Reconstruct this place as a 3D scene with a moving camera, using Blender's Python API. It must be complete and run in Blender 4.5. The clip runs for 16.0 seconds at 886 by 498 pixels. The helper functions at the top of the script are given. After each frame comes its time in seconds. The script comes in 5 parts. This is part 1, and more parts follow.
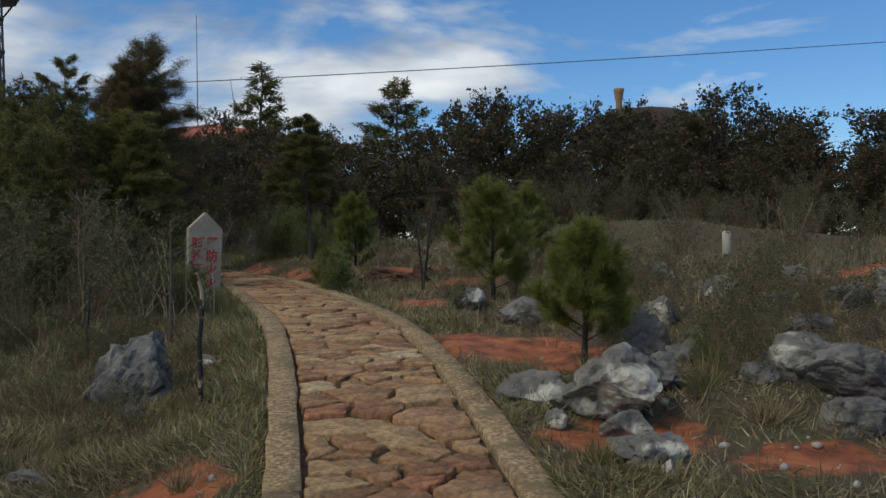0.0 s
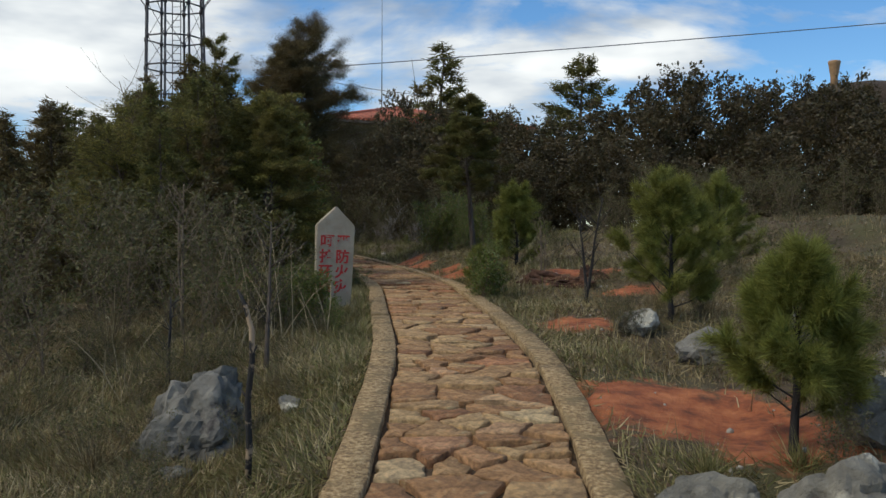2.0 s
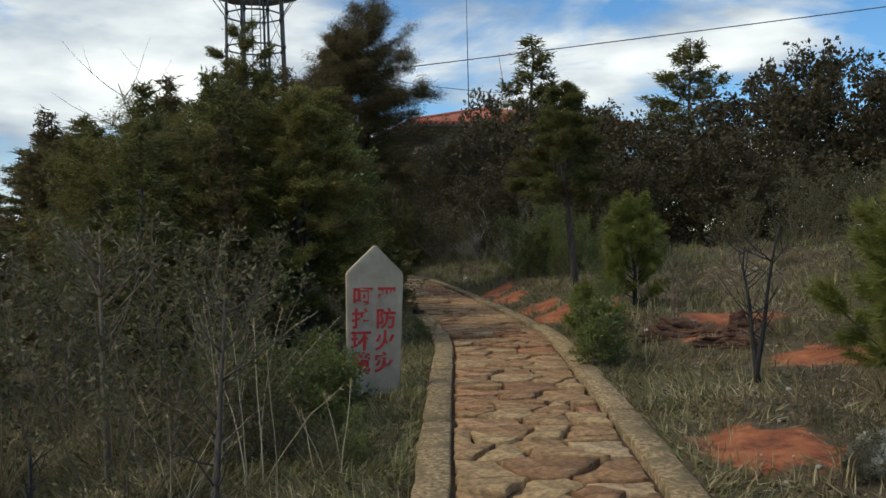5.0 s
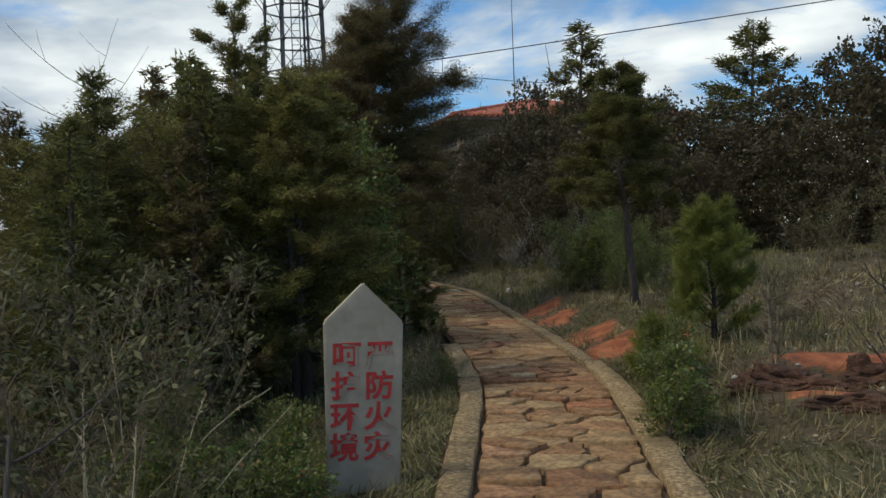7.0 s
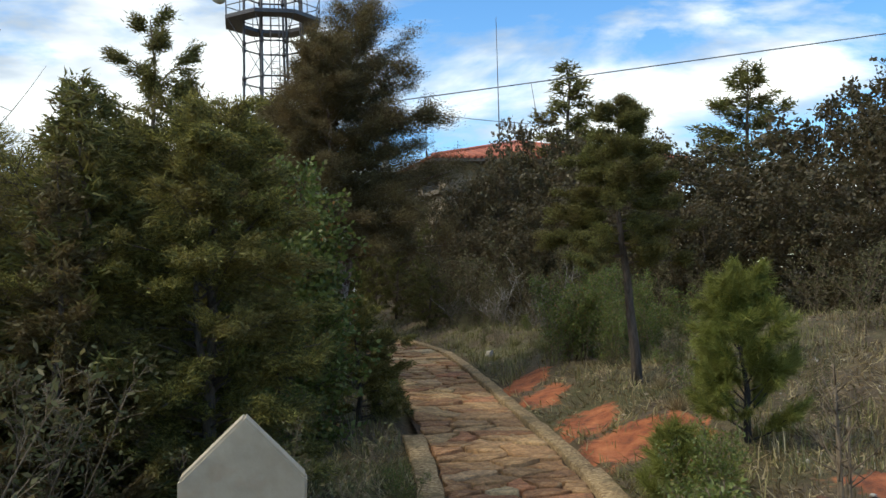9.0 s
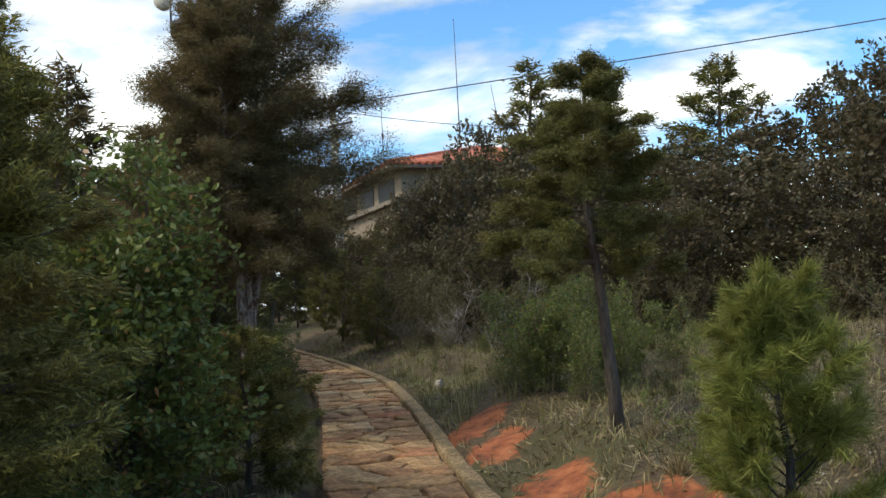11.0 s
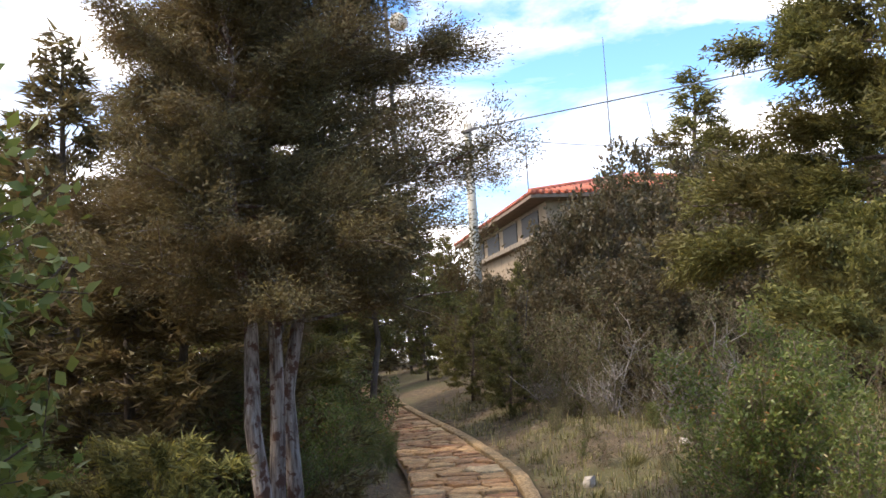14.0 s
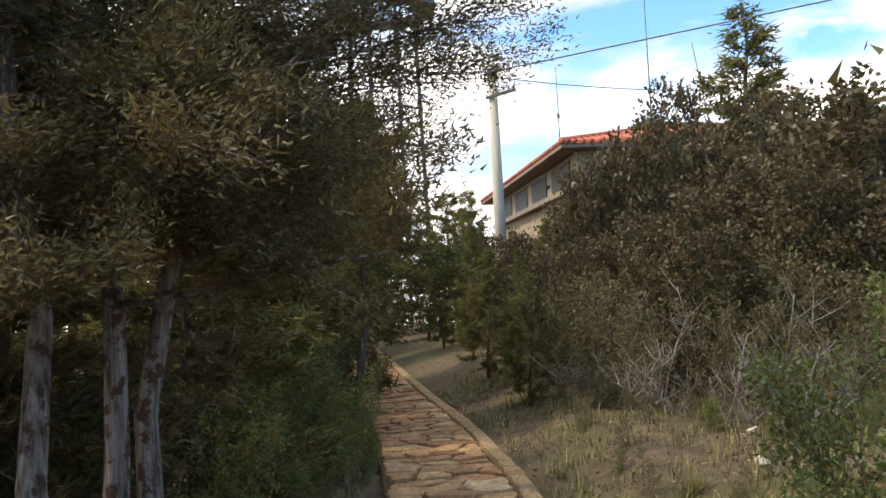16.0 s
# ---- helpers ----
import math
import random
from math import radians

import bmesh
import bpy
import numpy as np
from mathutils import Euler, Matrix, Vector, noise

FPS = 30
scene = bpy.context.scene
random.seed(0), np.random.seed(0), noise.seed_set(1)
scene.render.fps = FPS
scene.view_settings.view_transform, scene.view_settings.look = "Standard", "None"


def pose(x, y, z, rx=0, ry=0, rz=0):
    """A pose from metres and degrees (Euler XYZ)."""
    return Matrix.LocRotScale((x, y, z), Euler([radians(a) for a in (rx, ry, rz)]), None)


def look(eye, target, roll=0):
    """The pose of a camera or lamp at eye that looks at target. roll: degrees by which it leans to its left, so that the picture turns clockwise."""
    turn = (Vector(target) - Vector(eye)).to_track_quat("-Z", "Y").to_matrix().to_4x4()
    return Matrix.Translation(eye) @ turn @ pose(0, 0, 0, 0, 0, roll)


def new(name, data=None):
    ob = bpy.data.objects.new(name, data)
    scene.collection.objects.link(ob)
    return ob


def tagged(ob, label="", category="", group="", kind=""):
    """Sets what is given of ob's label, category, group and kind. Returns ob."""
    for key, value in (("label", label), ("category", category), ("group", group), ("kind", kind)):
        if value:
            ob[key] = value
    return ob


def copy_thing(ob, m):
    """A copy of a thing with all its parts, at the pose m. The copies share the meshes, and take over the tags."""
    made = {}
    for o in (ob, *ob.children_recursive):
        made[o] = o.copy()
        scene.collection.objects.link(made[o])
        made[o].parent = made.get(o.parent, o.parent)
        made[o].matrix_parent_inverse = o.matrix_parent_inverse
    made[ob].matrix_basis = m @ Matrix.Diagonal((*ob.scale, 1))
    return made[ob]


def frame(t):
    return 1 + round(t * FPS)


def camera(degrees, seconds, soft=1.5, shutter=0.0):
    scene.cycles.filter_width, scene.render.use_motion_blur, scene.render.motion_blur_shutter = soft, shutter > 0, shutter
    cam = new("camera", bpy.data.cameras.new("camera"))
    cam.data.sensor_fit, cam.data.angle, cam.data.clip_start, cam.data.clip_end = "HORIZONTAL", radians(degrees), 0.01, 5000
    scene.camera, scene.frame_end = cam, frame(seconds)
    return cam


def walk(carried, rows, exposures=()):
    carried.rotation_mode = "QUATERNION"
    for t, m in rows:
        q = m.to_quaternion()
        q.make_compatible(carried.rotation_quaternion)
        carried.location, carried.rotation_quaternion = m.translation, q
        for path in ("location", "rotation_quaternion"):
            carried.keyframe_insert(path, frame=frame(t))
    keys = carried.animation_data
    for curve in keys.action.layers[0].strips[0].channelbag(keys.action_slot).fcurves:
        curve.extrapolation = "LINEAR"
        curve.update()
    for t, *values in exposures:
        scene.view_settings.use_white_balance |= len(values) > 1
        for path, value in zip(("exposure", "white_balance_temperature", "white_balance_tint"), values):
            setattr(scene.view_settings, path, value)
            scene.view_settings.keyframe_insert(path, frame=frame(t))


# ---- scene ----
cam = camera(53.4, 16.0)
METRES, EYE, TILT, LEAN, TURN = 16.0, 1.5, 0.0, 0.8, 0.0
ROWS = [
    (0.0, 0.0, 0.0, 0.0, -0.0, 0.0, -0.0),
    (0.5, 0.0085, 0.0238, 0.0045, 0.24, -0.79, -0.11),
    (1.0, 0.01, 0.0555, 0.0093, 3.82, -1.68, -2.01),
    (1.5, 0.0139, 0.0836, 0.0079, 8.78, -0.38, -2.03),
    (2.0, 0.0138, 0.1063, 0.0141, 12.24, -1.33, -1.02),
    (2.5, 0.0032, 0.1393, 0.017, 16.41, -3.76, -1.08),
    (3.0, 0.0011, 0.1691, 0.0151, 18.25, -3.14, -0.83),
    (3.5, -0.0034, 0.2008, 0.0255, 19.19, -1.16, 0.43),
    (4.0, -0.0144, 0.2337, 0.0289, 18.47, -1.68, 0.5),
    (6.5, -0.0362, 0.3724, 0.043, 19.05, -0.14, 1.12),
    (7.0, -0.0484, 0.4008, 0.0445, 21.65, -1.45, 1.33),
    (7.5, -0.0527, 0.4189, 0.046, 21.46, -1.26, 1.24),
    (8.0, -0.0566, 0.4481, 0.0508, 20.14, -1.2, 1.25),
    (8.5, -0.0658, 0.4742, 0.0477, 20.68, -0.66, 1.37),
    (9.0, -0.0754, 0.4998, 0.0564, 20.68, 1.18, 0.81),
    (11.5, -0.1068, 0.6619, 0.0567, 18.52, 2.02, 2.49),
    (12.0, -0.1193, 0.698, 0.0601, 20.76, -0.2, 0.62),
    (12.5, -0.1272, 0.7325, 0.0555, 23.65, 0.89, 0.36),
    (13.0, -0.1344, 0.7607, 0.0597, 24.8, 0.51, 2.37),
    (13.5, -0.1497, 0.7941, 0.0618, 27.25, 0.59, 1.68),
    (14.0, -0.1609, 0.8251, 0.0595, 28.7, 5.2, 2.63),
    (14.5, -0.1703, 0.8575, 0.0656, 27.98, 7.13, 3.49),
    (15.0, -0.1865, 0.8936, 0.0642, 27.3, 5.41, 2.8),
    (15.5, -0.197, 0.922, 0.0606, 27.9, 3.17, 1.53),
    (16.0, -0.2098, 0.9539, 0.0651, 30.78, 2.58, 2.17),
]
walk(cam, [(t, pose(0, 0, EYE, TILT, LEAN, TURN) @ pose(METRES * x, METRES * y, METRES * z, 90 + pitch, roll, yaw)) for t, x, y, z, yaw, pitch, roll in ROWS], [
    (0.0, -0.5, 6000, 7), (0.5, -0.35, 6200, 8), (1.0, 0.2, 6450, 10), (1.5, -0.15, 6400, 8), (2.0, -0.15, 6300, 6), (2.5, 0.35, 6750, 7), (3.0, 0.6, 6800, 7), (3.5, 0.1, 6450, 4), (4.0, -0.3, 6300, 3),
    (6.5, 0.2, 6250, 3), (7.0, -0.15, 6250, 3), (7.5, 0.25, 6350, 3), (8.0, 0.45, 6500, 4), (8.5, 0.3, 6450, 4), (9.0, 0.5, 6450, 3), (11.5, 0.75, 6550, 5), (12.0, 1.2, 6750, 6), (12.5, 1.75, 7100, 7), (13.0, 1.6, 7100, 10),
    (13.5, 1.7, 6950, 16), (14.0, 1.5, 6950, 16), (14.5, 0.85, 7100, 10), (15.0, 0.3, 7000, 8), (15.5, 0.9, 7000, 9), (16.0, 1.25, 7100, 11)])



# ---- world and sun ----
SUN_EL, SUN_AZ = 50.0, 125.0      # degrees up; degrees to the left of straight ahead
world = bpy.data.worlds.new("sky")
scene.world = world
world.use_nodes = True
wt = world.node_tree
wt.nodes.clear()
w_out = wt.nodes.new("ShaderNodeOutputWorld")
w_bg = wt.nodes.new("ShaderNodeBackground")
w_bg.inputs["Strength"].default_value = 0.15
sky = wt.nodes.new("ShaderNodeTexSky")
sky.sky_type, sky.sun_disc = "NISHITA", False
sky.sun_elevation, sky.sun_rotation = radians(SUN_EL), radians(-SUN_AZ)
sky.air_density, sky.dust_density, sky.ozone_density = 1.0, 0.0, 6.0
w_tc = wt.nodes.new("ShaderNodeTexCoord")
w_map = wt.nodes.new("ShaderNodeMapping")
w_map.inputs["Scale"].default_value = (1.0, 1.0, 3.2)
w_map.inputs["Location"].default_value = (0.35, 0.2, 0.1)
w_n1 = wt.nodes.new("ShaderNodeTexNoise")
w_n1.inputs["Scale"].default_value, w_n1.inputs["Detail"].default_value, w_n1.inputs["Roughness"].default_value = 3.4, 9.0, 0.58
w_n1.inputs["Distortion"].default_value = 0.35
w_r1 = wt.nodes.new("ShaderNodeValToRGB")
w_r1.color_ramp.elements[0].position, w_r1.color_ramp.elements[1].position = 0.5, 0.64
w_n2 = wt.nodes.new("ShaderNodeTexNoise")
w_n2.inputs["Scale"].default_value, w_n2.inputs["Detail"].default_value = 3.4, 5.0
w_r2 = wt.nodes.new("ShaderNodeValToRGB")
w_r2.color_ramp.elements[0].position, w_r2.color_ramp.elements[0].color = 0.41, (2.6, 3.05, 3.8, 1)
w_r2.color_ramp.elements[1].position, w_r2.color_ramp.elements[1].color = 0.7, (9.2, 9.0, 8.6, 1)
w_mix = wt.nodes.new("ShaderNodeMix")
w_mix.data_type = "RGBA"
wt.links.new(w_tc.outputs["Generated"], w_map.inputs["Vector"])
wt.links.new(w_map.outputs["Vector"], w_n1.inputs["Vector"])
wt.links.new(w_map.outputs["Vector"], w_n2.inputs["Vector"])
w_lean = wt.nodes.new("ShaderNodeVectorMath")        # more cloud towards the left and overhead
w_lean.operation = "DOT_PRODUCT"
w_lean.inputs[1].default_value = (-0.2, 0.0, 0.14)
wt.links.new(w_tc.outputs["Generated"], w_lean.inputs[0])
w_add = wt.nodes.new("ShaderNodeMath")
wt.links.new(w_n1.outputs["Fac"], w_add.inputs[0])
wt.links.new(w_lean.outputs["Value"], w_add.inputs[1])
w_hue = wt.nodes.new("ShaderNodeHueSaturation")
w_hue.inputs["Saturation"].default_value = 1.12
wt.links.new(sky.outputs["Color"], w_hue.inputs["Color"])
wt.links.new(w_add.outputs["Value"], w_r1.inputs["Fac"])
wt.links.new(w_n2.outputs["Fac"], w_r2.inputs["Fac"])
wt.links.new(w_r1.outputs["Color"], w_mix.inputs["Factor"])
wt.links.new(w_hue.outputs["Color"], w_mix.inputs["A"])
wt.links.new(w_r2.outputs["Color"], w_mix.inputs["B"])
wt.links.new(w_mix.outputs["Result"], w_bg.inputs["Color"])
wt.links.new(w_bg.outputs["Background"], w_out.inputs["Surface"])

sun = new("sun", bpy.data.lights.new("sun", "SUN"))
sun.data.energy, sun.data.angle, sun.data.color = 1.7, radians(10), (1.0, 0.93, 0.82)
sun_from = Vector((-math.sin(radians(SUN_AZ)) * math.cos(radians(SUN_EL)), math.cos(radians(SUN_AZ)) * math.cos(radians(SUN_EL)), math.sin(radians(SUN_EL))))
sun.matrix_world = look(sun_from * 60, (0, 0, 0))

# ---- materials ----


def nodes_of(name):
    m = bpy.data.materials.new(name)
    m.use_nodes = True
    return m, m.node_tree, m.node_tree.nodes["Principled BSDF"]


def ramp(t, stops, socket):
    r = t.nodes.new("ShaderNodeValToRGB")
    while len(r.color_ramp.elements) < len(stops):
        r.color_ramp.elements.new(0.5)
    for e, (p, c) in zip(r.color_ramp.elements, stops):
        e.position, e.color = p, (*c, 1)
    t.links.new(socket, r.inputs["Fac"])
    return r.outputs["Color"]


def noise_of(t, scale, detail=6.0, rough=0.6, vec=None, stretch=None):
    n = t.nodes.new("ShaderNodeTexNoise")
    n.inputs["Scale"].default_value, n.inputs["Detail"].default_value, n.inputs["Roughness"].default_value = scale, detail, rough
    if vec is None:
        vec = t.nodes.new("ShaderNodeTexCoord").outputs["Object"]
    if stretch:
        mp = t.nodes.new("ShaderNodeMapping")
        mp.inputs["Scale"].default_value = stretch
        t.links.new(vec, mp.inputs["Vector"])
        vec = mp.outputs["Vector"]
    t.links.new(vec, n.inputs["Vector"])
    return n.outputs["Fac"]


def blend(t, mode, a, b, fac=0.5):
    m = t.nodes.new("ShaderNodeMix")
    m.data_type, m.blend_type = "RGBA", mode
    if isinstance(fac, float):
        m.inputs["Factor"].default_value = fac
    else:
        t.links.new(fac, m.inputs["Factor"])
    for s, v in (("A", a), ("B", b)):
        if isinstance(v, tuple):
            m.inputs[s].default_value = (*v, 1)
        else:
            t.links.new(v, m.inputs[s])
    return m.outputs["Result"]


def bumped(t, bsdf, height, strength=0.5, dist=0.01):
    b = t.nodes.new("ShaderNodeBump")
    b.inputs["Strength"].default_value, b.inputs["Distance"].default_value = strength, dist
    t.links.new(height, b.inputs["Height"])
    t.links.new(b.outputs["Normal"], bsdf.inputs["Normal"])


def surface(name, stops, scale, rough=0.85, bump_scale=None, bump=0.5, dist=0.01, stains=None, stretch=None, vary=0.0, metal=0.0):
    """A weathered surface: a colour range by fine noise, larger stains, relief, and variation from object to object."""
    m, t, b = nodes_of(name)
    col = ramp(t, stops, noise_of(t, scale, stretch=stretch))
    if stains:
        c, s, lo, hi = stains
        f = ramp(t, [(lo, (0, 0, 0)), (hi, (1, 1, 1))], noise_of(t, s, 5.0))
        col = blend(t, "MIX", col, c, f)
    if vary:
        info = t.nodes.new("ShaderNodeObjectInfo")
        v = ramp(t, [(0, (1 - vary,) * 3), (1, (1 + vary * 0.6,) * 3)], info.outputs["Random"])
        col = blend(t, "MULTIPLY", col, v, 1.0)
    t.links.new(col, b.inputs["Base Color"])
    b.inputs["Roughness"].default_value, b.inputs["Metallic"].default_value = rough, metal
    bumped(t, b, noise_of(t, bump_scale or scale * 2.5, 8.0, 0.65, stretch=stretch), bump, dist)
    return m


def leaf_material(name, stops, patch, rough=0.6, through_light=0.35):
    """Leaves: a colour from leaf to leaf, tufts of another tint, and light passing through the blades."""
    m, t, b = nodes_of(name)
    geo = t.nodes.new("ShaderNodeNewGeometry")
    col = ramp(t, stops, geo.outputs["Random Per Island"])
    tint = ramp(t, [(0.42, (0, 0, 0)), (0.68, (1, 1, 1))], noise_of(t, 1.7, 3.0))
    col = blend(t, "MIX", col, patch, blend(t, "MULTIPLY", tint, (0.6, 0.6, 0.6), 1.0))
    t.links.new(col, b.inputs["Base Color"])
    b.inputs["Roughness"].default_value = rough
    b.inputs["Specular IOR Level"].default_value = 0.3
    tr = t.nodes.new("ShaderNodeBsdfTranslucent")
    t.links.new(col, tr.inputs["Color"])
    mx = t.nodes.new("ShaderNodeMixShader")
    mx.inputs["Fac"].default_value = through_light
    t.links.new(b.outputs["BSDF"], mx.inputs[1])
    t.links.new(tr.outputs["BSDF"], mx.inputs[2])
    t.links.new(mx.outputs["Shader"], t.nodes["Material Output"].inputs["Surface"])
    return m


M_CYPRESS = leaf_material("cypress_foliage", [(0, (0.065, 0.07, 0.02)), (0.6, (0.13, 0.13, 0.034)), (1, (0.24, 0.22, 0.06))], (0.15, 0.105, 0.038))
M_CYPRESS_BROWN = leaf_material("brown_cypress_foliage", [(0, (0.075, 0.059, 0.025)), (0.6, (0.14, 0.106, 0.044)), (1, (0.2, 0.165, 0.062))], (0.17, 0.105, 0.044))
M_JUNIPER = leaf_material("juniper_foliage", [(0, (0.085, 0.085, 0.023)), (0.6, (0.175, 0.16, 0.042)), (1, (0.36, 0.32, 0.08))], (0.17, 0.115, 0.042))
M_PINE = leaf_material("pine_needles", [(0, (0.11, 0.13, 0.026)), (0.6, (0.19, 0.205, 0.042)), (1, (0.33, 0.32, 0.08))], (0.25, 0.23, 0.06))
M_OAK = leaf_material("oak_leaves", [(0, (0.045, 0.042, 0.018)), (0.7, (0.085, 0.072, 0.032)), (1, (0.14, 0.105, 0.05))], (0.12, 0.072, 0.035), 0.45)
M_BUSH = leaf_material("bush_leaves", [(0, (0.08, 0.11, 0.027)), (0.6, (0.15, 0.19, 0.045)), (0.93, (0.25, 0.26, 0.075)), (1, (0.34, 0.15, 0.055))], (0.15, 0.16, 0.04), 0.4)
M_SCRUB = leaf_material("scrub_leaves", [(0, (0.06, 0.068, 0.024)), (0.6, (0.115, 0.115, 0.044)), (1, (0.23, 0.19, 0.085))], (0.13, 0.1, 0.05))
M_DRY = leaf_material("dry_grass", [(0, (0.13, 0.09, 0.045)), (0.5, (0.27, 0.2, 0.1)), (1, (0.54, 0.44, 0.25))], (0.17, 0.13, 0.045), 0.7, 0.15)
M_GRASS = leaf_material("green_grass", [(0, (0.085, 0.09, 0.028)), (0.55, (0.19, 0.175, 0.06)), (1, (0.42, 0.34, 0.16))], (0.21, 0.2, 0.075), 0.7, 0.15)
M_LITTER = leaf_material("leaf_litter", [(0, (0.1, 0.06, 0.035)), (0.6, (0.2, 0.14, 0.08)), (1, (0.4, 0.32, 0.22))], (0.16, 0.1, 0.055), 0.8, 0.0)
M_BARK = surface("bark", [(0.3, (0.05, 0.038, 0.028)), (0.7, (0.16, 0.12, 0.09))], 14, 0.9, stretch=(3, 3, 0.5), bump=0.9, dist=0.02)
M_BARK_PALE = surface("pale_peeling_bark", [(0.34, (0.08, 0.05, 0.038)), (0.5, (0.3, 0.24, 0.2)), (0.66, (0.5, 0.43, 0.38))], 11, 0.85, stretch=(4, 4, 0.45), bump=1.0, dist=0.03, stains=((0.12, 0.055, 0.035), 13, 0.52, 0.58))
M_CHARRED = surface("charred_wood", [(0.3, (0.015, 0.013, 0.012)), (0.7, (0.06, 0.05, 0.045))], 20, 0.9, stretch=(3, 3, 0.5), bump=0.9)
M_STICK = surface("half_charred_wood", [(0.3, (0.3, 0.2, 0.12)), (0.7, (0.46, 0.34, 0.22))], 20, 0.85, stretch=(3, 3, 0.4), stains=((0.02, 0.017, 0.015), 9, 0.44, 0.48))
M_TWIG = surface("bare_twigs", [(0.3, (0.1, 0.072, 0.045)), (0.7, (0.25, 0.185, 0.12))], 30, 0.9)
M_GREYTWIG = surface("grey_dead_twigs", [(0.3, (0.16, 0.135, 0.115)), (0.7, (0.34, 0.3, 0.26))], 30, 0.9)
M_STRAW = surface("dry_straw", [(0.3, (0.28, 0.21, 0.12)), (0.7, (0.48, 0.39, 0.24))], 20, 0.8)
M_ROCK = surface("limestone", [(0.3, (0.09, 0.082, 0.068)), (0.5, (0.2, 0.182, 0.145)), (0.75, (0.33, 0.3, 0.235))], 7, 0.9, bump_scale=18, bump=1.0, dist=0.035, stains=((0.6, 0.54, 0.42), 3.2, 0.53, 0.6))
M_ROCK_DARK = surface("dark_limestone", [(0.3, (0.08, 0.073, 0.062)), (0.55, (0.2, 0.183, 0.152)), (0.8, (0.36, 0.33, 0.28))], 6, 0.9, bump_scale=14, bump=1.0, dist=0.03, stains=((0.06, 0.05, 0.045), 3, 0.55, 0.62))
M_PEBBLE = surface("pale_pebble", [(0.3, (0.38, 0.32, 0.25)), (0.7, (0.62, 0.56, 0.47))], 12, 0.85, vary=0.3)
M_CONCRETE = surface("worn_concrete_kerb", [(0.34, (0.15, 0.092, 0.042)), (0.5, (0.33, 0.215, 0.1)), (0.66, (0.56, 0.4, 0.21))], 38, 0.92, bump_scale=45, bump=1.0, dist=0.02, stains=((0.2, 0.14, 0.065), 5, 0.5, 0.64), vary=0.15)
M_STELE = surface("cement_stele", [(0.3, (0.32, 0.262, 0.185)), (0.7, (0.47, 0.395, 0.29))], 7, 0.9, bump_scale=40, bump=0.35, dist=0.005, stains=((0.36, 0.22, 0.13), 2.4, 0.56, 0.72))
M_REDPAINT = surface("faded_red_paint", [(0.3, (0.4, 0.02, 0.018)), (0.7, (0.58, 0.05, 0.04))], 22, 0.7, stains=((0.45, 0.3, 0.25), 25, 0.7, 0.78))
M_BANK = surface("red_brown_bank_soil", [(0.3, (0.04, 0.019, 0.011)), (0.5, (0.09, 0.042, 0.024)), (0.72, (0.18, 0.09, 0.05))], 9, 0.95, bump=1.0, dist=0.03)
M_BED = surface("dark_joint_soil", [(0.3, (0.045, 0.028, 0.015)), (0.7, (0.13, 0.08, 0.042))], 25, 0.95, bump=0.9)
M_WALL = surface("tan_render", [(0.3, (0.24, 0.18, 0.12)), (0.7, (0.34, 0.265, 0.185))], 3, 0.9, stains=((0.2, 0.15, 0.11), 1.2, 0.55, 0.7))
M_CORNICE = surface("grey_cornice", [(0.3, (0.16, 0.125, 0.09)), (0.7, (0.27, 0.22, 0.165))], 4, 0.9)
M_SOFFIT = surface("brown_soffit", [(0.3, (0.16, 0.11, 0.08)), (0.7, (0.25, 0.18, 0.13))], 5, 0.85)
M_TILE = surface("red_roof_tile", [(0.3, (0.3, 0.075, 0.04)), (0.7, (0.5, 0.15, 0.085))], 6, 0.75, stains=((0.16, 0.06, 0.04), 2, 0.58, 0.7), vary=0.25)
M_POLE = surface("concrete_pole", [(0.3, (0.4, 0.36, 0.28)), (0.7, (0.55, 0.5, 0.4))], 6, 0.9, stretch=(1, 1, 0.3))
M_STEEL = surface("dark_steel", [(0.3, (0.05, 0.05, 0.055)), (0.7, (0.13, 0.12, 0.12))], 12, 0.5, metal=0.7)
M_WIRE = surface("grey_cable", [(0.3, (0.09, 0.1, 0.12)), (0.7, (0.16, 0.17, 0.19))], 12, 0.6)
M_CLAY = surface("clay_urn", [(0.3, (0.3, 0.17, 0.08)), (0.7, (0.42, 0.26, 0.13))], 9, 0.8)
M_THATCH = surface("brown_thatch", [(0.3, (0.035, 0.022, 0.012)), (0.7, (0.08, 0.05, 0.028))], 30, 0.95, bump=1.0, dist=0.03)
M_GLASS, _t, _b = nodes_of("dark_window_glass")
_b.inputs["Base Color"].default_value, _b.inputs["Roughness"].default_value = (0.012, 0.012, 0.012, 1), 0.5
_b.inputs["Specular IOR Level"].default_value = 0.15


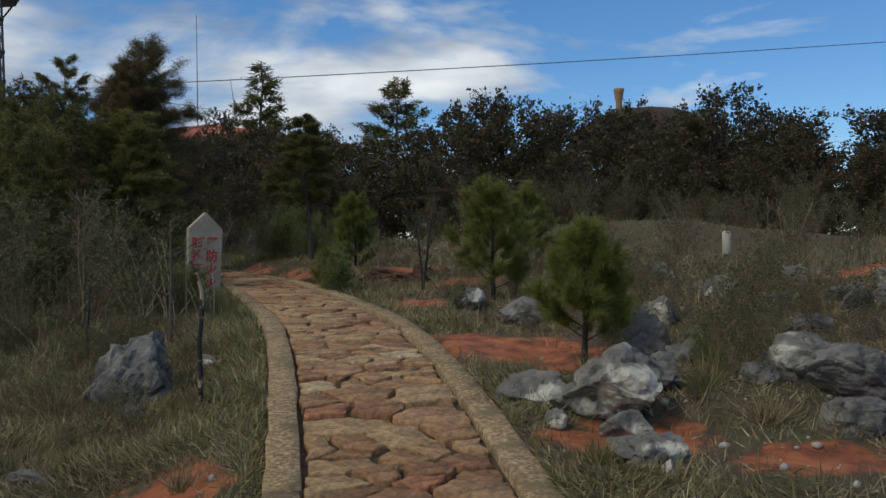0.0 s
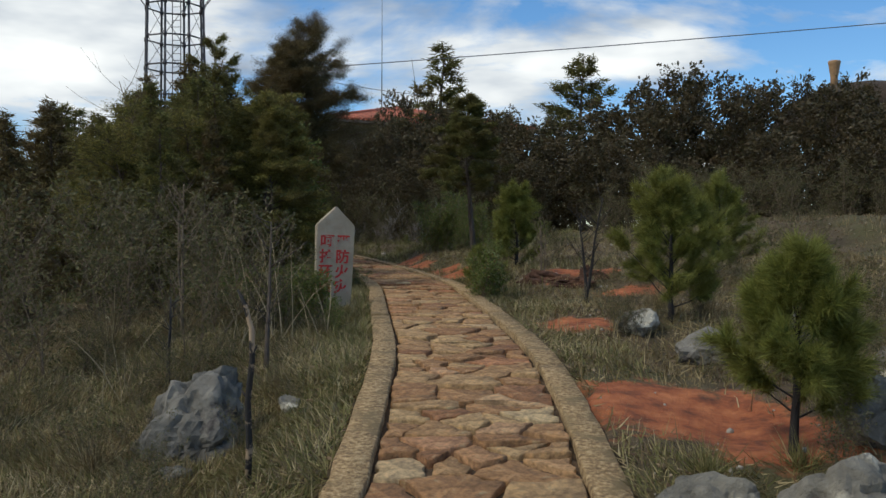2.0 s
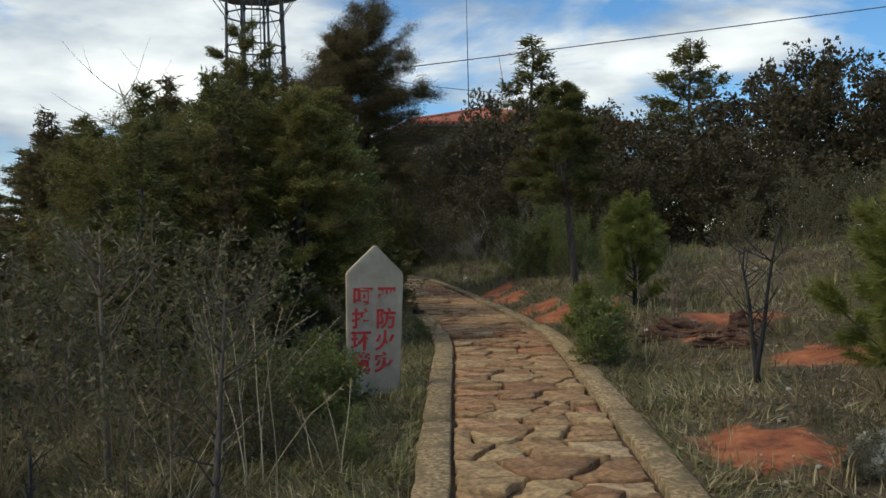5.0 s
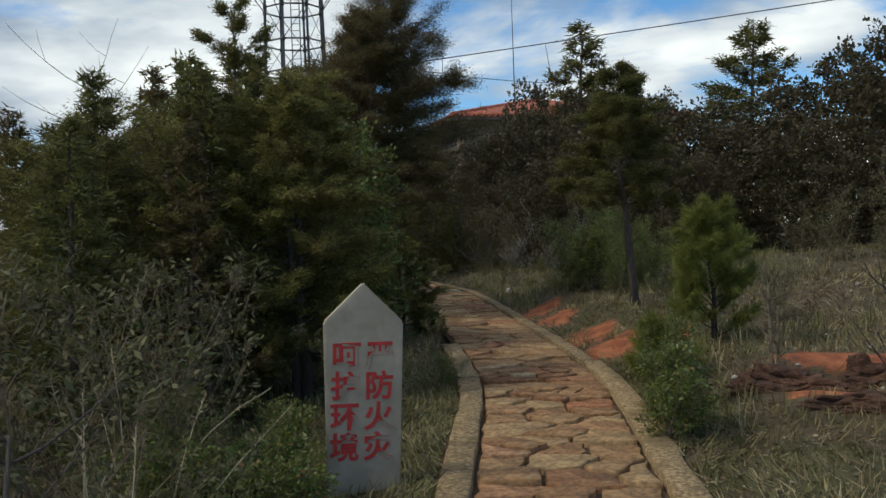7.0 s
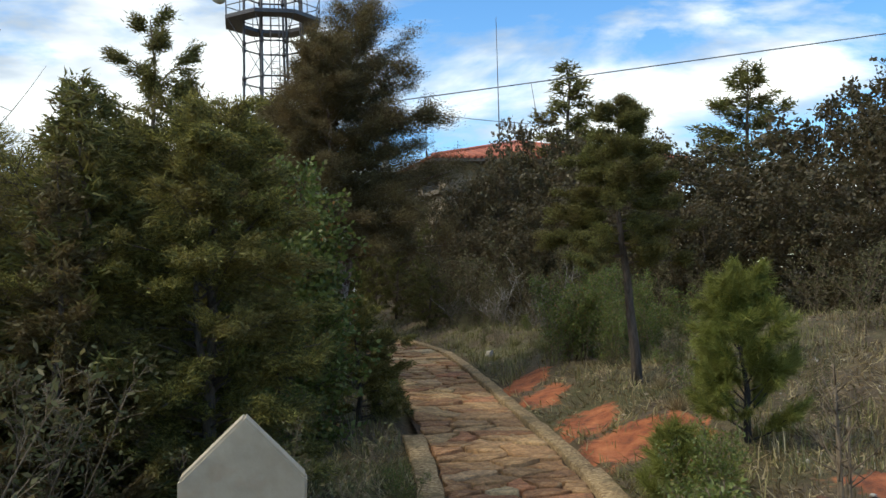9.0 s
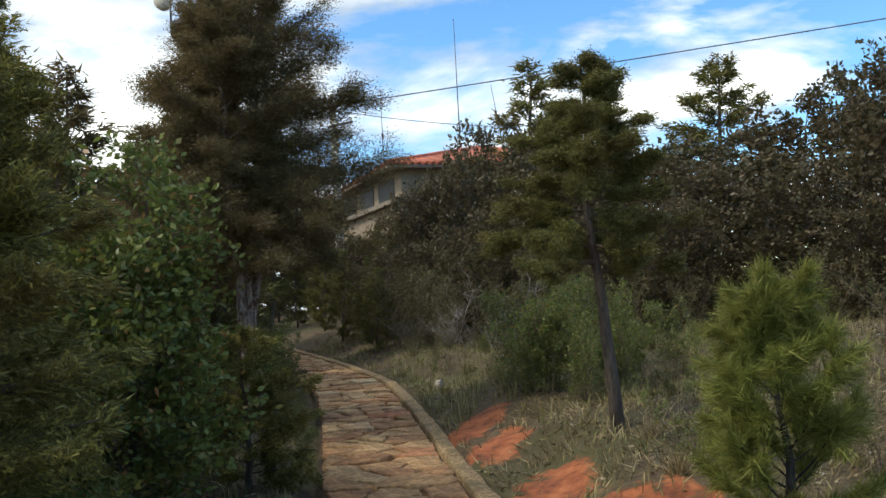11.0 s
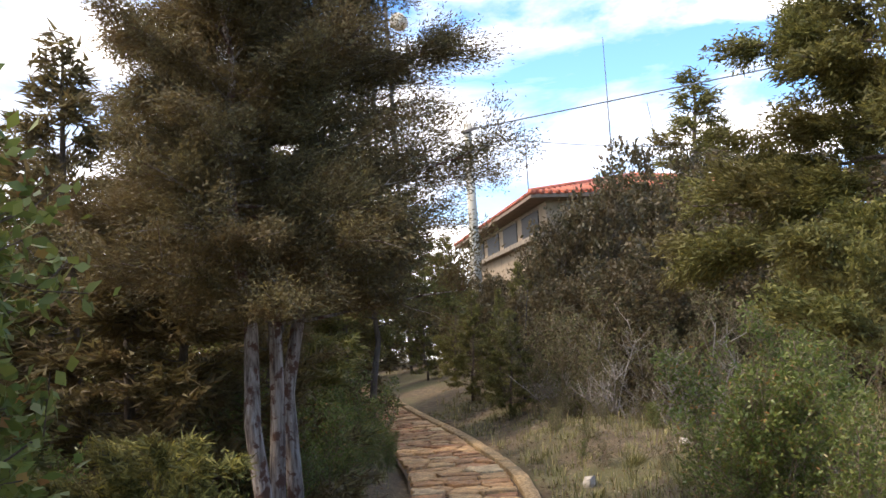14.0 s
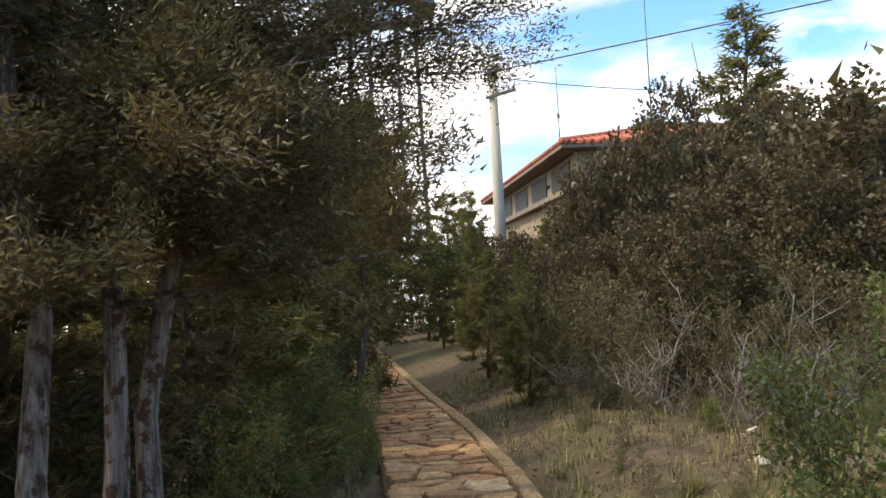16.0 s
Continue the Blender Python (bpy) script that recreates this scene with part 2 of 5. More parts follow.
def stone_material():
    """Reddish-tan paving stone, each piece with a tint of its own, lighter worn patches and lichen."""
    m, t, b = nodes_of("paving_stone")
    info = t.nodes.new("ShaderNodeObjectInfo")
    geo = t.nodes.new("ShaderNodeNewGeometry")
    add = t.nodes.new("ShaderNodeMath")
    add.operation = "ADD"
    t.links.new(info.outputs["Random"], add.inputs[0])
    t.links.new(geo.outputs["Random Per Island"], add.inputs[1])
    fr = t.nodes.new("ShaderNodeMath")
    fr.operation = "FRACT"
    t.links.new(add.outputs["Value"], fr.inputs[0])
    base = ramp(t, [(0, (0.33, 0.155, 0.07)), (0.25, (0.42, 0.225, 0.1)), (0.55, (0.49, 0.29, 0.135)), (0.8, (0.55, 0.36, 0.175)), (0.92, (0.48, 0.185, 0.085)), (1, (0.64, 0.48, 0.27))], fr.outputs["Value"])
    fine = ramp(t, [(0.32, (0.42, 0.4, 0.38)), (0.5, (0.95, 0.95, 0.95)), (0.68, (1.4, 1.36, 1.25))], noise_of(t, 26, 10.0, 0.78))
    col = blend(t, "MULTIPLY", base, fine, 1.0)
    blot = ramp(t, [(0.4, (0.72, 0.7, 0.68)), (0.6, (1.15, 1.14, 1.1))], noise_of(t, 7, 6.0, 0.65))
    col = blend(t, "MULTIPLY", col, blot, 1.0)
    worn = ramp(t, [(0.57, (0, 0, 0)), (0.7, (0.75, 0.75, 0.75))], noise_of(t, 11, 8.0, 0.7))
    col = blend(t, "MIX", col, (0.56, 0.45, 0.25), worn)
    dark = ramp(t, [(0.6, (0, 0, 0)), (0.72, (0.8, 0.8, 0.8))], noise_of(t, 15, 8.0, 0.7))
    col = blend(t, "MIX", col, (0.12, 0.07, 0.035), dark)
    t.links.new(col, b.inputs["Base Color"])
    b.inputs["Roughness"].default_value = 0.88
    bumped(t, b, noise_of(t, 24, 10.0, 0.75), 1.0, 0.03)
    return m


M_STONE = stone_material()


def ground_material():
    """Dry earth with litter; bare red clay where the attribute 'clay' says so."""
    m, t, b = nodes_of("hillside_soil")
    a = t.nodes.new("ShaderNodeAttribute")
    a.attribute_name = "clay"
    earth = ramp(t, [(0.3, (0.042, 0.028, 0.014)), (0.5, (0.085, 0.058, 0.029)), (0.72, (0.17, 0.118, 0.062))], noise_of(t, 9, 9.0, 0.7))
    moss = ramp(t, [(0.45, (0, 0, 0)), (0.62, (0.8, 0.8, 0.8))], noise_of(t, 0.9, 5.0))
    earth = blend(t, "MIX", earth, (0.075, 0.07, 0.022), moss)
    clay = ramp(t, [(0.34, (0.13, 0.04, 0.017)), (0.5, (0.33, 0.095, 0.033)), (0.7, (0.52, 0.185, 0.068))], noise_of(t, 6, 9.0, 0.65))
    add = t.nodes.new("ShaderNodeMath")
    add.operation = "ADD"
    sc = t.nodes.new("ShaderNodeMath")
    sc.operation = "MULTIPLY_ADD"
    t.links.new(noise_of(t, 5, 7.0, 0.7), sc.inputs[0])
    sc.inputs[1].default_value, sc.inputs[2].default_value = 1.7, -0.85
    t.links.new(a.outputs["Fac"], add.inputs[0])
    t.links.new(sc.outputs["Value"], add.inputs[1])
    f = ramp(t, [(0.42, (0, 0, 0)), (0.62, (1, 1, 1))], add.outputs["Value"])
    t.links.new(blend(t, "MIX", earth, clay, f), b.inputs["Base Color"])
    b.inputs["Roughness"].default_value = 0.95
    bumped(t, b, noise_of(t, 16, 10.0, 0.7), 0.9, 0.03)
    return m


M_GROUND = ground_material()

# ---- plan: path line and terrain ----
# middle of the paved path (x by y) and its height
CY = [-6.0, -3.0, 0.0, 3.8, 4.8, 5.9, 6.9, 8.0, 9.3, 11.3, 12.5, 13.5, 15.0, 16.1, 17.7, 20.6, 23.0, 25.5, 28.5, 33.5, 38.0]
CX = [0.75, 0.6, 0.38, -0.14, -0.31, -0.52, -0.73, -0.99, -1.4, -2.04, -2.4, -2.78, -3.54, -4.15, -4.93, -6.48, -8.28, -10.4, -12.85, -17.0, -20.8]
HY = [-20, -6, -3, 0, 3.8, 4.7, 5.2, 5.8, 6.5, 7.2, 8.1, 9.3, 10.7, 12.5, 14.5, 16.3, 18.5, 20.4, 24, 28, 40]
HZ = [-0.8, -0.35, -0.17, 0.02, 0.42, 0.53, 0.61, 0.69, 0.76, 0.815, 0.86, 0.91, 0.945, 0.975, 1.04, 1.09, 1.12, 1.15, 1.18, 1.23, 1.42]
INNER, KERB = 0.465, 0.18          # half width of the paving, width of a kerb
RED = [(0.5, 6.75, 0.6, 0.6), (1.0, 6.35, 0.5, 0.45), (0.95, 4.6, 0.42, 0.32), (-1.55, 4.1, 0.55, 0.4), (1.8, 4.25, 0.42, 0.25), (2.5, 4.9, 0.25, 0.2), (-2.15, 14.7, 0.5, 0.5),
       (-2.75, 15.6, 0.22, 0.5), (-3.45, 16.8, 0.2, 0.5), (-0.55, 12.6, 0.3, 0.22), (-0.4, 13.3, 0.45, 0.22), (-3.85, 17.6, 0.22, 0.5), (0.35, 11.8, 0.5, 0.3),
       (-0.2, 9.4, 0.35, 0.35), (3.2, 8.5, 0.5, 0.3), (4.4, 9.8, 0.6, 0.25)]


def smooth_line(ys, xs):
    fine = np.arange(ys[0], ys[-1] + 0.01, 0.1)
    v = np.interp(fine, ys, xs)
    k = np.ones(15) / 15
    pad = np.concatenate([v[0] + (np.arange(-7, 0)) * (v[1] - v[0]), v, v[-1] + np.arange(1, 8) * (v[-1] - v[-2])])
    return fine, np.convolve(pad, k, "valid")


LY, LX = smooth_line(CY, CX)
PY, PZ = smooth_line(HY, HZ)
ARC = np.concatenate([[0], np.cumsum(np.hypot(np.diff(LX), np.diff(LY)))])


def path_z(y):
    return np.interp(y, PY, PZ)


def on_path(s, u):
    """The place at s metres along the path and u metres to the right of its middle."""
    x, y = np.interp(s, ARC, LX), np.interp(s, ARC, LY)
    dx, dy = np.interp(s + 0.1, ARC, LX) - np.interp(s - 0.1, ARC, LX), np.interp(s + 0.1, ARC, LY) - np.interp(s - 0.1, ARC, LY)
    n = math.hypot(dx, dy)
    return x + u * dy / n, y - u * dx / n, float(path_z(y))


def s_of(y):
    return float(np.interp(y, LY, ARC))


def side(x, y):
    """Distance from the path's middle, plus to the right (arrays)."""
    cx = np.interp(y, LY, LX)
    slope = np.interp(y + 0.3, LY, LX) - np.interp(y - 0.3, LY, LX)
    return (x - cx) * 0.6 / np.hypot(slope, 0.6)


def bumps(x, y):
    return (0.05 * np.sin(1.7 * x + 0.8 * y) * np.sin(1.3 * y - 0.5 * x + 1.0) + 0.03 * np.sin(4.1 * x - 2.2 * y) * np.sin(3.3 * y + 1.9 * x)
            + 0.012 * np.sin(9.7 * x + 5.1 * y) * np.sin(8.3 * y - 6.9 * x))


def smoothstep(a, b, v):
    v = np.clip((v - a) / (b - a), 0, 1)
    return v * v * (3 - 2 * v)


def ground_z(x, y):
    x, y = np.asarray(x, float), np.asarray(y, float)
    d = side(x, y)
    z = path_z(np.clip(y, -20, 40))
    off = smoothstep(0.55, 1.3, np.abs(d))
    right, left = np.clip(d - 0.7, 0, 40), np.clip(-d - 0.7, 0, 40)
    gain = smoothstep(10.5, 13.5, y)
    rise = 0.2 * smoothstep(0.05, 0.9, right) * gain + 0.024 * np.clip(right - 0.5, 0, 14) + 0.05 * np.clip(right - 1.8, 0, 6) * (1 - gain)
    rise = rise + 0.09 * np.clip(right - 0.8, 0, 6) * smoothstep(14.2, 17.5, y) * (1 - smoothstep(19.5, 24, y)) * (1 - smoothstep(7.5, 11, right))
    z = z + rise - 0.05 * np.clip(left, 0, 12) - 0.2 * smoothstep(0.0, 0.8, left) * (1 - smoothstep(6.2, 8.2, y)) + off * (bumps(x, y) - 0.02)
    for bx, by, rx, ry in RED[:6]:
        z = z - 0.05 * np.exp(-((x - bx) / rx) ** 2 - ((y - by) / ry) ** 2) * off
    z = z - 0.14 * np.exp(-((x + 0.35) / 0.5) ** 2 - ((y - 12.85) / 0.22) ** 2) - 0.1 * np.exp(-((x + 1.9) / 0.5) ** 2 - ((y - 14.7) / 0.3) ** 2)
    far = np.hypot(x, y - 10)
    z = np.where(far > 55, z - (far - 55) * 0.04, z)
    return np.where(np.abs(d) < 0.64, path_z(np.clip(y, -20, 40)) - 0.09, z)


def gz(x, y):
    return float(ground_z(x, y))


# ---- mesh helpers ----
def mesh_of(name, verts, faces, material, smooth=False):
    """A mesh from arrays: faces (n, k) of one size, or a list of such arrays."""
    me = bpy.data.meshes.new(name)
    groups = faces if isinstance(faces, list) else [faces]
    groups = [np.asarray(g, np.int32) for g in groups if len(g)]
    verts = np.asarray(verts, np.float32)
    me.vertices.add(len(verts))
    me.vertices.foreach_set("co", verts.ravel())
    loops = np.concatenate([g.ravel() for g in groups])
    sizes = np.concatenate([np.full(len(g), g.shape[1], np.int32) for g in groups])
    me.loops.add(len(loops))
    me.loops.foreach_set("vertex_index", loops)
    me.polygons.add(len(sizes))
    me.polygons.foreach_set("loop_start", np.concatenate([[0], np.cumsum(sizes)[:-1]]).astype(np.int32))
    me.update(calc_edges=True)
    if smooth:
        me.polygons.foreach_set("use_smooth", np.ones(len(sizes), bool))
    me.materials.append(material)
    return me


def bm_mesh(name, bm, material, smooth=False):
    me = bpy.data.meshes.new(name)
    bm.to_mesh(me)
    bm.free()
    if smooth:
        me.polygons.foreach_set("use_smooth", np.ones(len(me.polygons), bool))
    me.materials.append(material)
    return me


def part(name, me, parent, label="", m=None):
    ob = new(name, me)
    ob.parent = parent
    if m is not None:
        ob.matrix_basis = m
    return tagged(ob, label)


def empty(name, m, label, category, group="", kind=""):
    ob = new(name)
    ob.empty_display_size = 0.1
    ob.matrix_basis = m
    return tagged(ob, label, category, group, kind)


def tube(points, radii, sides=6, cap=True):
    """Arrays of a tapered tube along a line of points."""
    p = np.asarray(points, float)
    r = np.broadcast_to(np.asarray(radii, float), (len(p),))
    d = np.gradient(p, axis=0)
    d /= np.linalg.norm(d, axis=1)[:, None] + 1e-9
    up = np.where(np.abs(d[:, 2:3]) > 0.9, np.array([[1.0, 0, 0]]), np.array([[0, 0, 1.0]]))
    a = np.cross(d, up)
    a /= np.linalg.norm(a, axis=1)[:, None]
    b = np.cross(d, a)
    ang = np.arange(sides) * 2 * np.pi / sides
    v = p[:, None] + r[:, None, None] * (np.cos(ang)[None, :, None] * a[:, None] + np.sin(ang)[None, :, None] * b[:, None])
    i, j = np.meshgrid(np.arange(len(p) - 1), np.arange(sides), indexing="ij")
    q = np.stack([i * sides + j, i * sides + (j + 1) % sides, (i + 1) * sides + (j + 1) % sides, (i + 1) * sides + j], -1).reshape(-1, 4)
    v = v.reshape(-1, 3)
    if cap:
        n = len(v)
        v = np.concatenate([v, p[[0, -1]]])
        k = np.arange(sides)
        last = (len(p) - 1) * sides
        c1 = np.stack([np.full(sides, n), (k + 1) % sides, k, k], -1)[:, :3]
        c2 = np.stack([np.full(sides, n + 1), last + k, last + (k + 1) % sides], -1)
        return v, q, np.concatenate([c1, c2])
    return v, q, np.zeros((0, 3), int)


def tubes_mesh(name, lines, material, sides=6, cap=True):
    vs, qs, ts, n = [], [], [], 0
    for pts, rad in lines:
        v, q, t3 = tube(pts, rad, sides, cap)
        vs.append(v), qs.append(q + n), ts.append(t3 + n)
        n += len(v)
    return mesh_of(name, np.concatenate(vs), [np.concatenate(qs), np.concatenate(ts)], material, True)


def unit(v):
    return v / (np.linalg.norm(v, axis=-1, keepdims=True) + 1e-9)


def leaves_mesh(name, P, D, L, W, material, rng, oval=False):
    """Many leaves at P along D: narrow blades, or ovals folded along the middle."""
    n = len(P)
    s = unit(np.cross(D, rng.normal(size=(n, 3))))
    L, W = L[:, None], W[:, None]
    if oval:
        up = np.cross(s, D)
        v = np.stack([P, P + D * L * 0.5 + s * W * 0.5 + up * W * 0.12, P + D * L, P + D * L * 0.5 - s * W * 0.5 + up * W * 0.12], 1)
        return mesh_of(name, v.reshape(-1, 3), np.arange(4 * n).reshape(-1, 4), material)
    v = np.stack([P - s * W * 0.5, P + s * W * 0.5, P + D * L], 1)
    return mesh_of(name, v.reshape(-1, 3), np.arange(3 * n).reshape(-1, 3), material)


def box_bm(bm, sx, sy, sz, at=(0, 0, 0), bevel=0.0, rz=0.0):
    r = bmesh.ops.create_cube(bm, size=1.0, matrix=Matrix.Translation(at) @ Matrix.Rotation(rz, 4, "Z") @ Matrix.Diagonal((sx, sy, sz, 1)))
    if bevel:
        es = list({e for v in r["verts"] for e in v.link_edges})
        bmesh.ops.bevel(bm, geom=es, offset=bevel, segments=2, affect="EDGES")
    return bm


# ---- ground ----
def spread(lo, hi, step, reach, grow=1.25):
    core = list(np.arange(lo, hi + step / 2, step))
    a, b, s = core[0], core[-1], step
    left, right = [], []
    while b < reach:
        s *= grow
        a, b = a - s, b + s
        left.append(a), right.append(b)
    return np.array(left[::-1] + core + right)


gx, gy = spread(-10, 9, 0.11, 900), spread(1.5, 26, 0.11, 900)
GX, GY = np.meshgrid(gx, gy, indexing="ij")
GZ = ground_z(GX, GY)
gi, gj = np.meshgrid(np.arange(len(gx) - 1), np.arange(len(gy) - 1), indexing="ij")
k0 = gi * len(gy) + gj
ground_me = mesh_of("ground", np.stack([GX, GY, GZ], -1).reshape(-1, 3), np.stack([k0, k0 + len(gy), k0 + len(gy) + 1, k0 + 1], -1).reshape(-1, 4), M_GROUND, True)


def clay_at(x, y):
    v = np.zeros_like(x)
    for bx, by, rx, ry in RED:
        v = np.maximum(v, 1.05 * np.exp(-0.7 * ((x - bx) / rx) ** 2 - 0.7 * ((y - by) / ry) ** 2))
    return v


att = ground_me.attributes.new("clay", "FLOAT", "POINT")
att.data.foreach_set("value", clay_at(GX, GY).ravel().astype(np.float32))
tagged(new("ground", ground_me), "dry hillside earth with bare patches of red clay", "ground", kind="structure")


# ---- rocks ----
def rock_mesh(name, seed, size, material, cuts=9, detail=4, rough=0.10):
    rng = np.random.default_rng(seed)
    bm = bmesh.new()
    bmesh.ops.create_icosphere(bm, subdivisions=detail, radius=1.0)
    planes = [(unit(rng.normal(size=3) + np.array([0, 0, 0.25])), rng.uniform(0.42, 0.8)) for _ in range(cuts)]
    off = Vector(rng.uniform(-50, 50, 3))
    for v in bm.verts:
        p = np.array(v.co)
        for nrm, h in planes:
            e = p @ nrm - h
            if e > 0:
                p = p - nrm * e * 0.96
        q = Vector(p)
        w = noise.fractal(q * 2.4 + off, 0.8, 2.1, 6) * rough * 0.9 - (1 - abs(noise.noise(q * 1.7 + off))) ** 9 * rough * 1.1 + noise.cell(q * 2.3 + off) * rough * 0.35
        p = p + np.array(v.co) * w
        v.co = Vector((p[0] * size[0], p[1] * size[1], p[2] * size[2]))
    return bm_mesh(name, bm, material, False)


def rock(name, x, y, size, seed, material, label, sink=0.35, rz=0.0, detail=4, group="", rough=0.10, category="rock"):
    ob = new(name, rock_mesh(name, seed, size, material, detail=detail, rough=rough))
    ob.matrix_basis = pose(x, y, gz(x, y) + size[2] * (1 - 2 * sink) * 0.9, 0, 0, rz)
    return tagged(ob, label, category, group)


rock("boulder", -2.28, 6.42, (0.42, 0.42, 0.56), 11, M_ROCK_DARK, "rough grey limestone boulder half sunk in dry grass", 0.34, 35, 5, rough=0.12)
rock("rock", -2.1, 5.9, (0.12, 0.1, 0.07), 12, M_ROCK_DARK, "small grey rock in grass beside the boulder", 0.4)
rock("rock", -2.25, 4.75, (0.17, 0.13, 0.09), 13, M_ROCK_DARK, "low dark rock sunk in dry grass", 0.4)
rock("rock", -1.79, 6.68, (0.085, 0.07, 0.08), 14, M_ROCK, "small pale stone in green grass by the path", 0.3)
rock("rock", 0.95, 5.02, (0.36, 0.32, 0.3), 21, M_ROCK, "large grey limestone rock with a pale flank on red clay", 0.3, -30, 5)
rock("rock", 0.55, 5.3, (0.25, 0.16, 0.16), 22, M_ROCK, "low flat limestone rock edged by grass", 0.35, 10)
rock("rock", 0.98, 4.7, (0.17, 0.11, 0.14), 23, M_ROCK, "small pale limestone rock on red clay", 0.3, 15)
rock("rock", 1.0, 4.32, (0.24, 0.18, 0.19), 24, M_ROCK, "grey and cream limestone rock on red clay", 0.35, 20, 5)
rock("rock", 0.62, 4.78, (0.08, 0.08, 0.08), 25, M_ROCK, "small pale limestone rock beside the kerb", 0.3)
rock("rock", 1.4, 6.2, (0.26, 0.2, 0.22), 26, M_ROCK_DARK, "dark grey rock behind the pine sapling", 0.3, 40, 5)
rock("rock", 1.8, 7.45, (0.27, 0.22, 0.22), 27, M_ROCK, "grey layered rock on the slope", 0.3, -20, 5)
rock("rock", 2.1, 5.5, (0.24, 0.17, 0.2), 28, M_ROCK_DARK, "dark slab of rock among dry grass", 0.35, -15)
rock("rock", 2.2, 4.65, (0.29, 0.2, 0.21), 29, M_ROCK_DARK, "pitted grey rock on red clay", 0.3, 30, 5)
rock("rock", 2.42, 5.2, (0.34, 0.24, 0.22), 30, M_ROCK_DARK, "broad grey rock on the slope", 0.32, 5, 5)
rock("rock", 3.49, 7.42, (0.16, 0.14, 0.2), 31, M_ROCK_DARK, "rounded brown rock among dry grass", 0.3)
rock("rock", 3.75, 7.3, (0.18, 0.15, 0.22), 32, M_ROCK_DARK, "rounded brown rock among dry grass", 0.3)
rock("rock", 2.85, 6.85, (0.27, 0.18, 0.1), 33, M_ROCK_DARK, "flat grey rock on the slope", 0.35)
rock("rock", 1.62, 5.9, (0.14, 0.12, 0.12), 42, M_ROCK_DARK, "dark rock half hidden by scrub", 0.3)
rock("rock", 2.75, 8.3, (0.2, 0.15, 0.13), 43, M_ROCK, "pale rock among dry grass", 0.35, 60)
rock("rock", 3.4, 9.5, (0.22, 0.15, 0.12), 44, M_ROCK, "pale rock among dry grass", 0.35, 20)
rock("rock", 4.6, 9.2, (0.24, 0.18, 0.13), 45, M_ROCK_DARK, "grey rock on the slope", 0.35, 80)
rock("rock", 2.6, 10.4, (0.2, 0.14, 0.17), 34, M_ROCK, "pale split rock on the slope", 0.25, 30)
rock("rock", 0.2, 9.1, (0.24, 0.2, 0.15), 35, M_ROCK, "pale rock below the young pine", 0.25, 30)
rock("rock", 0.75, 8.2, (0.28, 0.22, 0.17), 36, M_ROCK_DARK, "grey rock below the young pine", 0.25, 60)
rock("rock", -1.62, 4.05, (0.06, 0.035, 0.02), 37, M_PEBBLE, "pale flat stone on red clay", 0.2)
rock("rock", 1.02, 4.02, (0.045, 0.04, 0.05), 38, M_PEBBLE, "small tan stone on red clay", 0.2, detail=3)
rock("rock", -5.18, 20.39, (0.1, 0.08, 0.08), 39, M_PEBBLE, "pale stone beside the path", 0.25, detail=3)
rock("rock", -4.55, 21.2, (0.07, 0.06, 0.05), 40, M_PEBBLE, "pale stone in dry grass", 0.3, detail=3)
rock("rock", -4.9, 22.6, (0.07, 0.06, 0.05), 41, M_PEBBLE, "pale stone in dry grass", 0.3, detail=3)


# more half-buried rocks strewn up the open slope
rk = random.Random(77)
for i in range(18):
    rx, ry = rk.uniform(1.3, 4.4), rk.uniform(5.0, 9.8)
    rs = rk.uniform(0.09, 0.24)
    rock("rock", rx, ry, (rs * rk.uniform(1.0, 1.5), rs, rs * rk.uniform(0.6, 0.95)), 500 + i, M_ROCK_DARK if i % 3 else M_ROCK, "weathered grey rock half buried on the slope", 0.34, rk.uniform(0, 180), 4, "slope rocks")


# crumbling banks of dark soil on the open slope
for i, (bx, by, bw, bd, bh) in enumerate(((-0.85, 12.75, 0.42, 0.2, 0.16), (-0.3, 12.95, 0.45, 0.2, 0.2), (-0.5, 12.2, 0.3, 0.16, 0.1))):
    rock("earth_bank", bx, by, (bw, bd, bh), 300 + i, M_BANK, "crumbling bank of dark brown soil on the slope", 0.35, -12 + 9 * i, 5, "earth banks", 0.16, "bank")


# ---- trees ----
def limb_line(rng, p0, az, el, length, droop, n=6):
    t = np.linspace(0, 1, n)[:, None]
    e = el + droop * t[:, 0] + rng.normal(0, 0.06, n)
    a = az + rng.normal(0, 0.12, n).cumsum() * 0.5
    step = np.stack([np.cos(a) * np.cos(e), np.sin(a) * np.cos(e), np.sin(e)], -1) * length / (n - 1)
    step[0] = 0
    return np.asarray(p0) + step.cumsum(0)


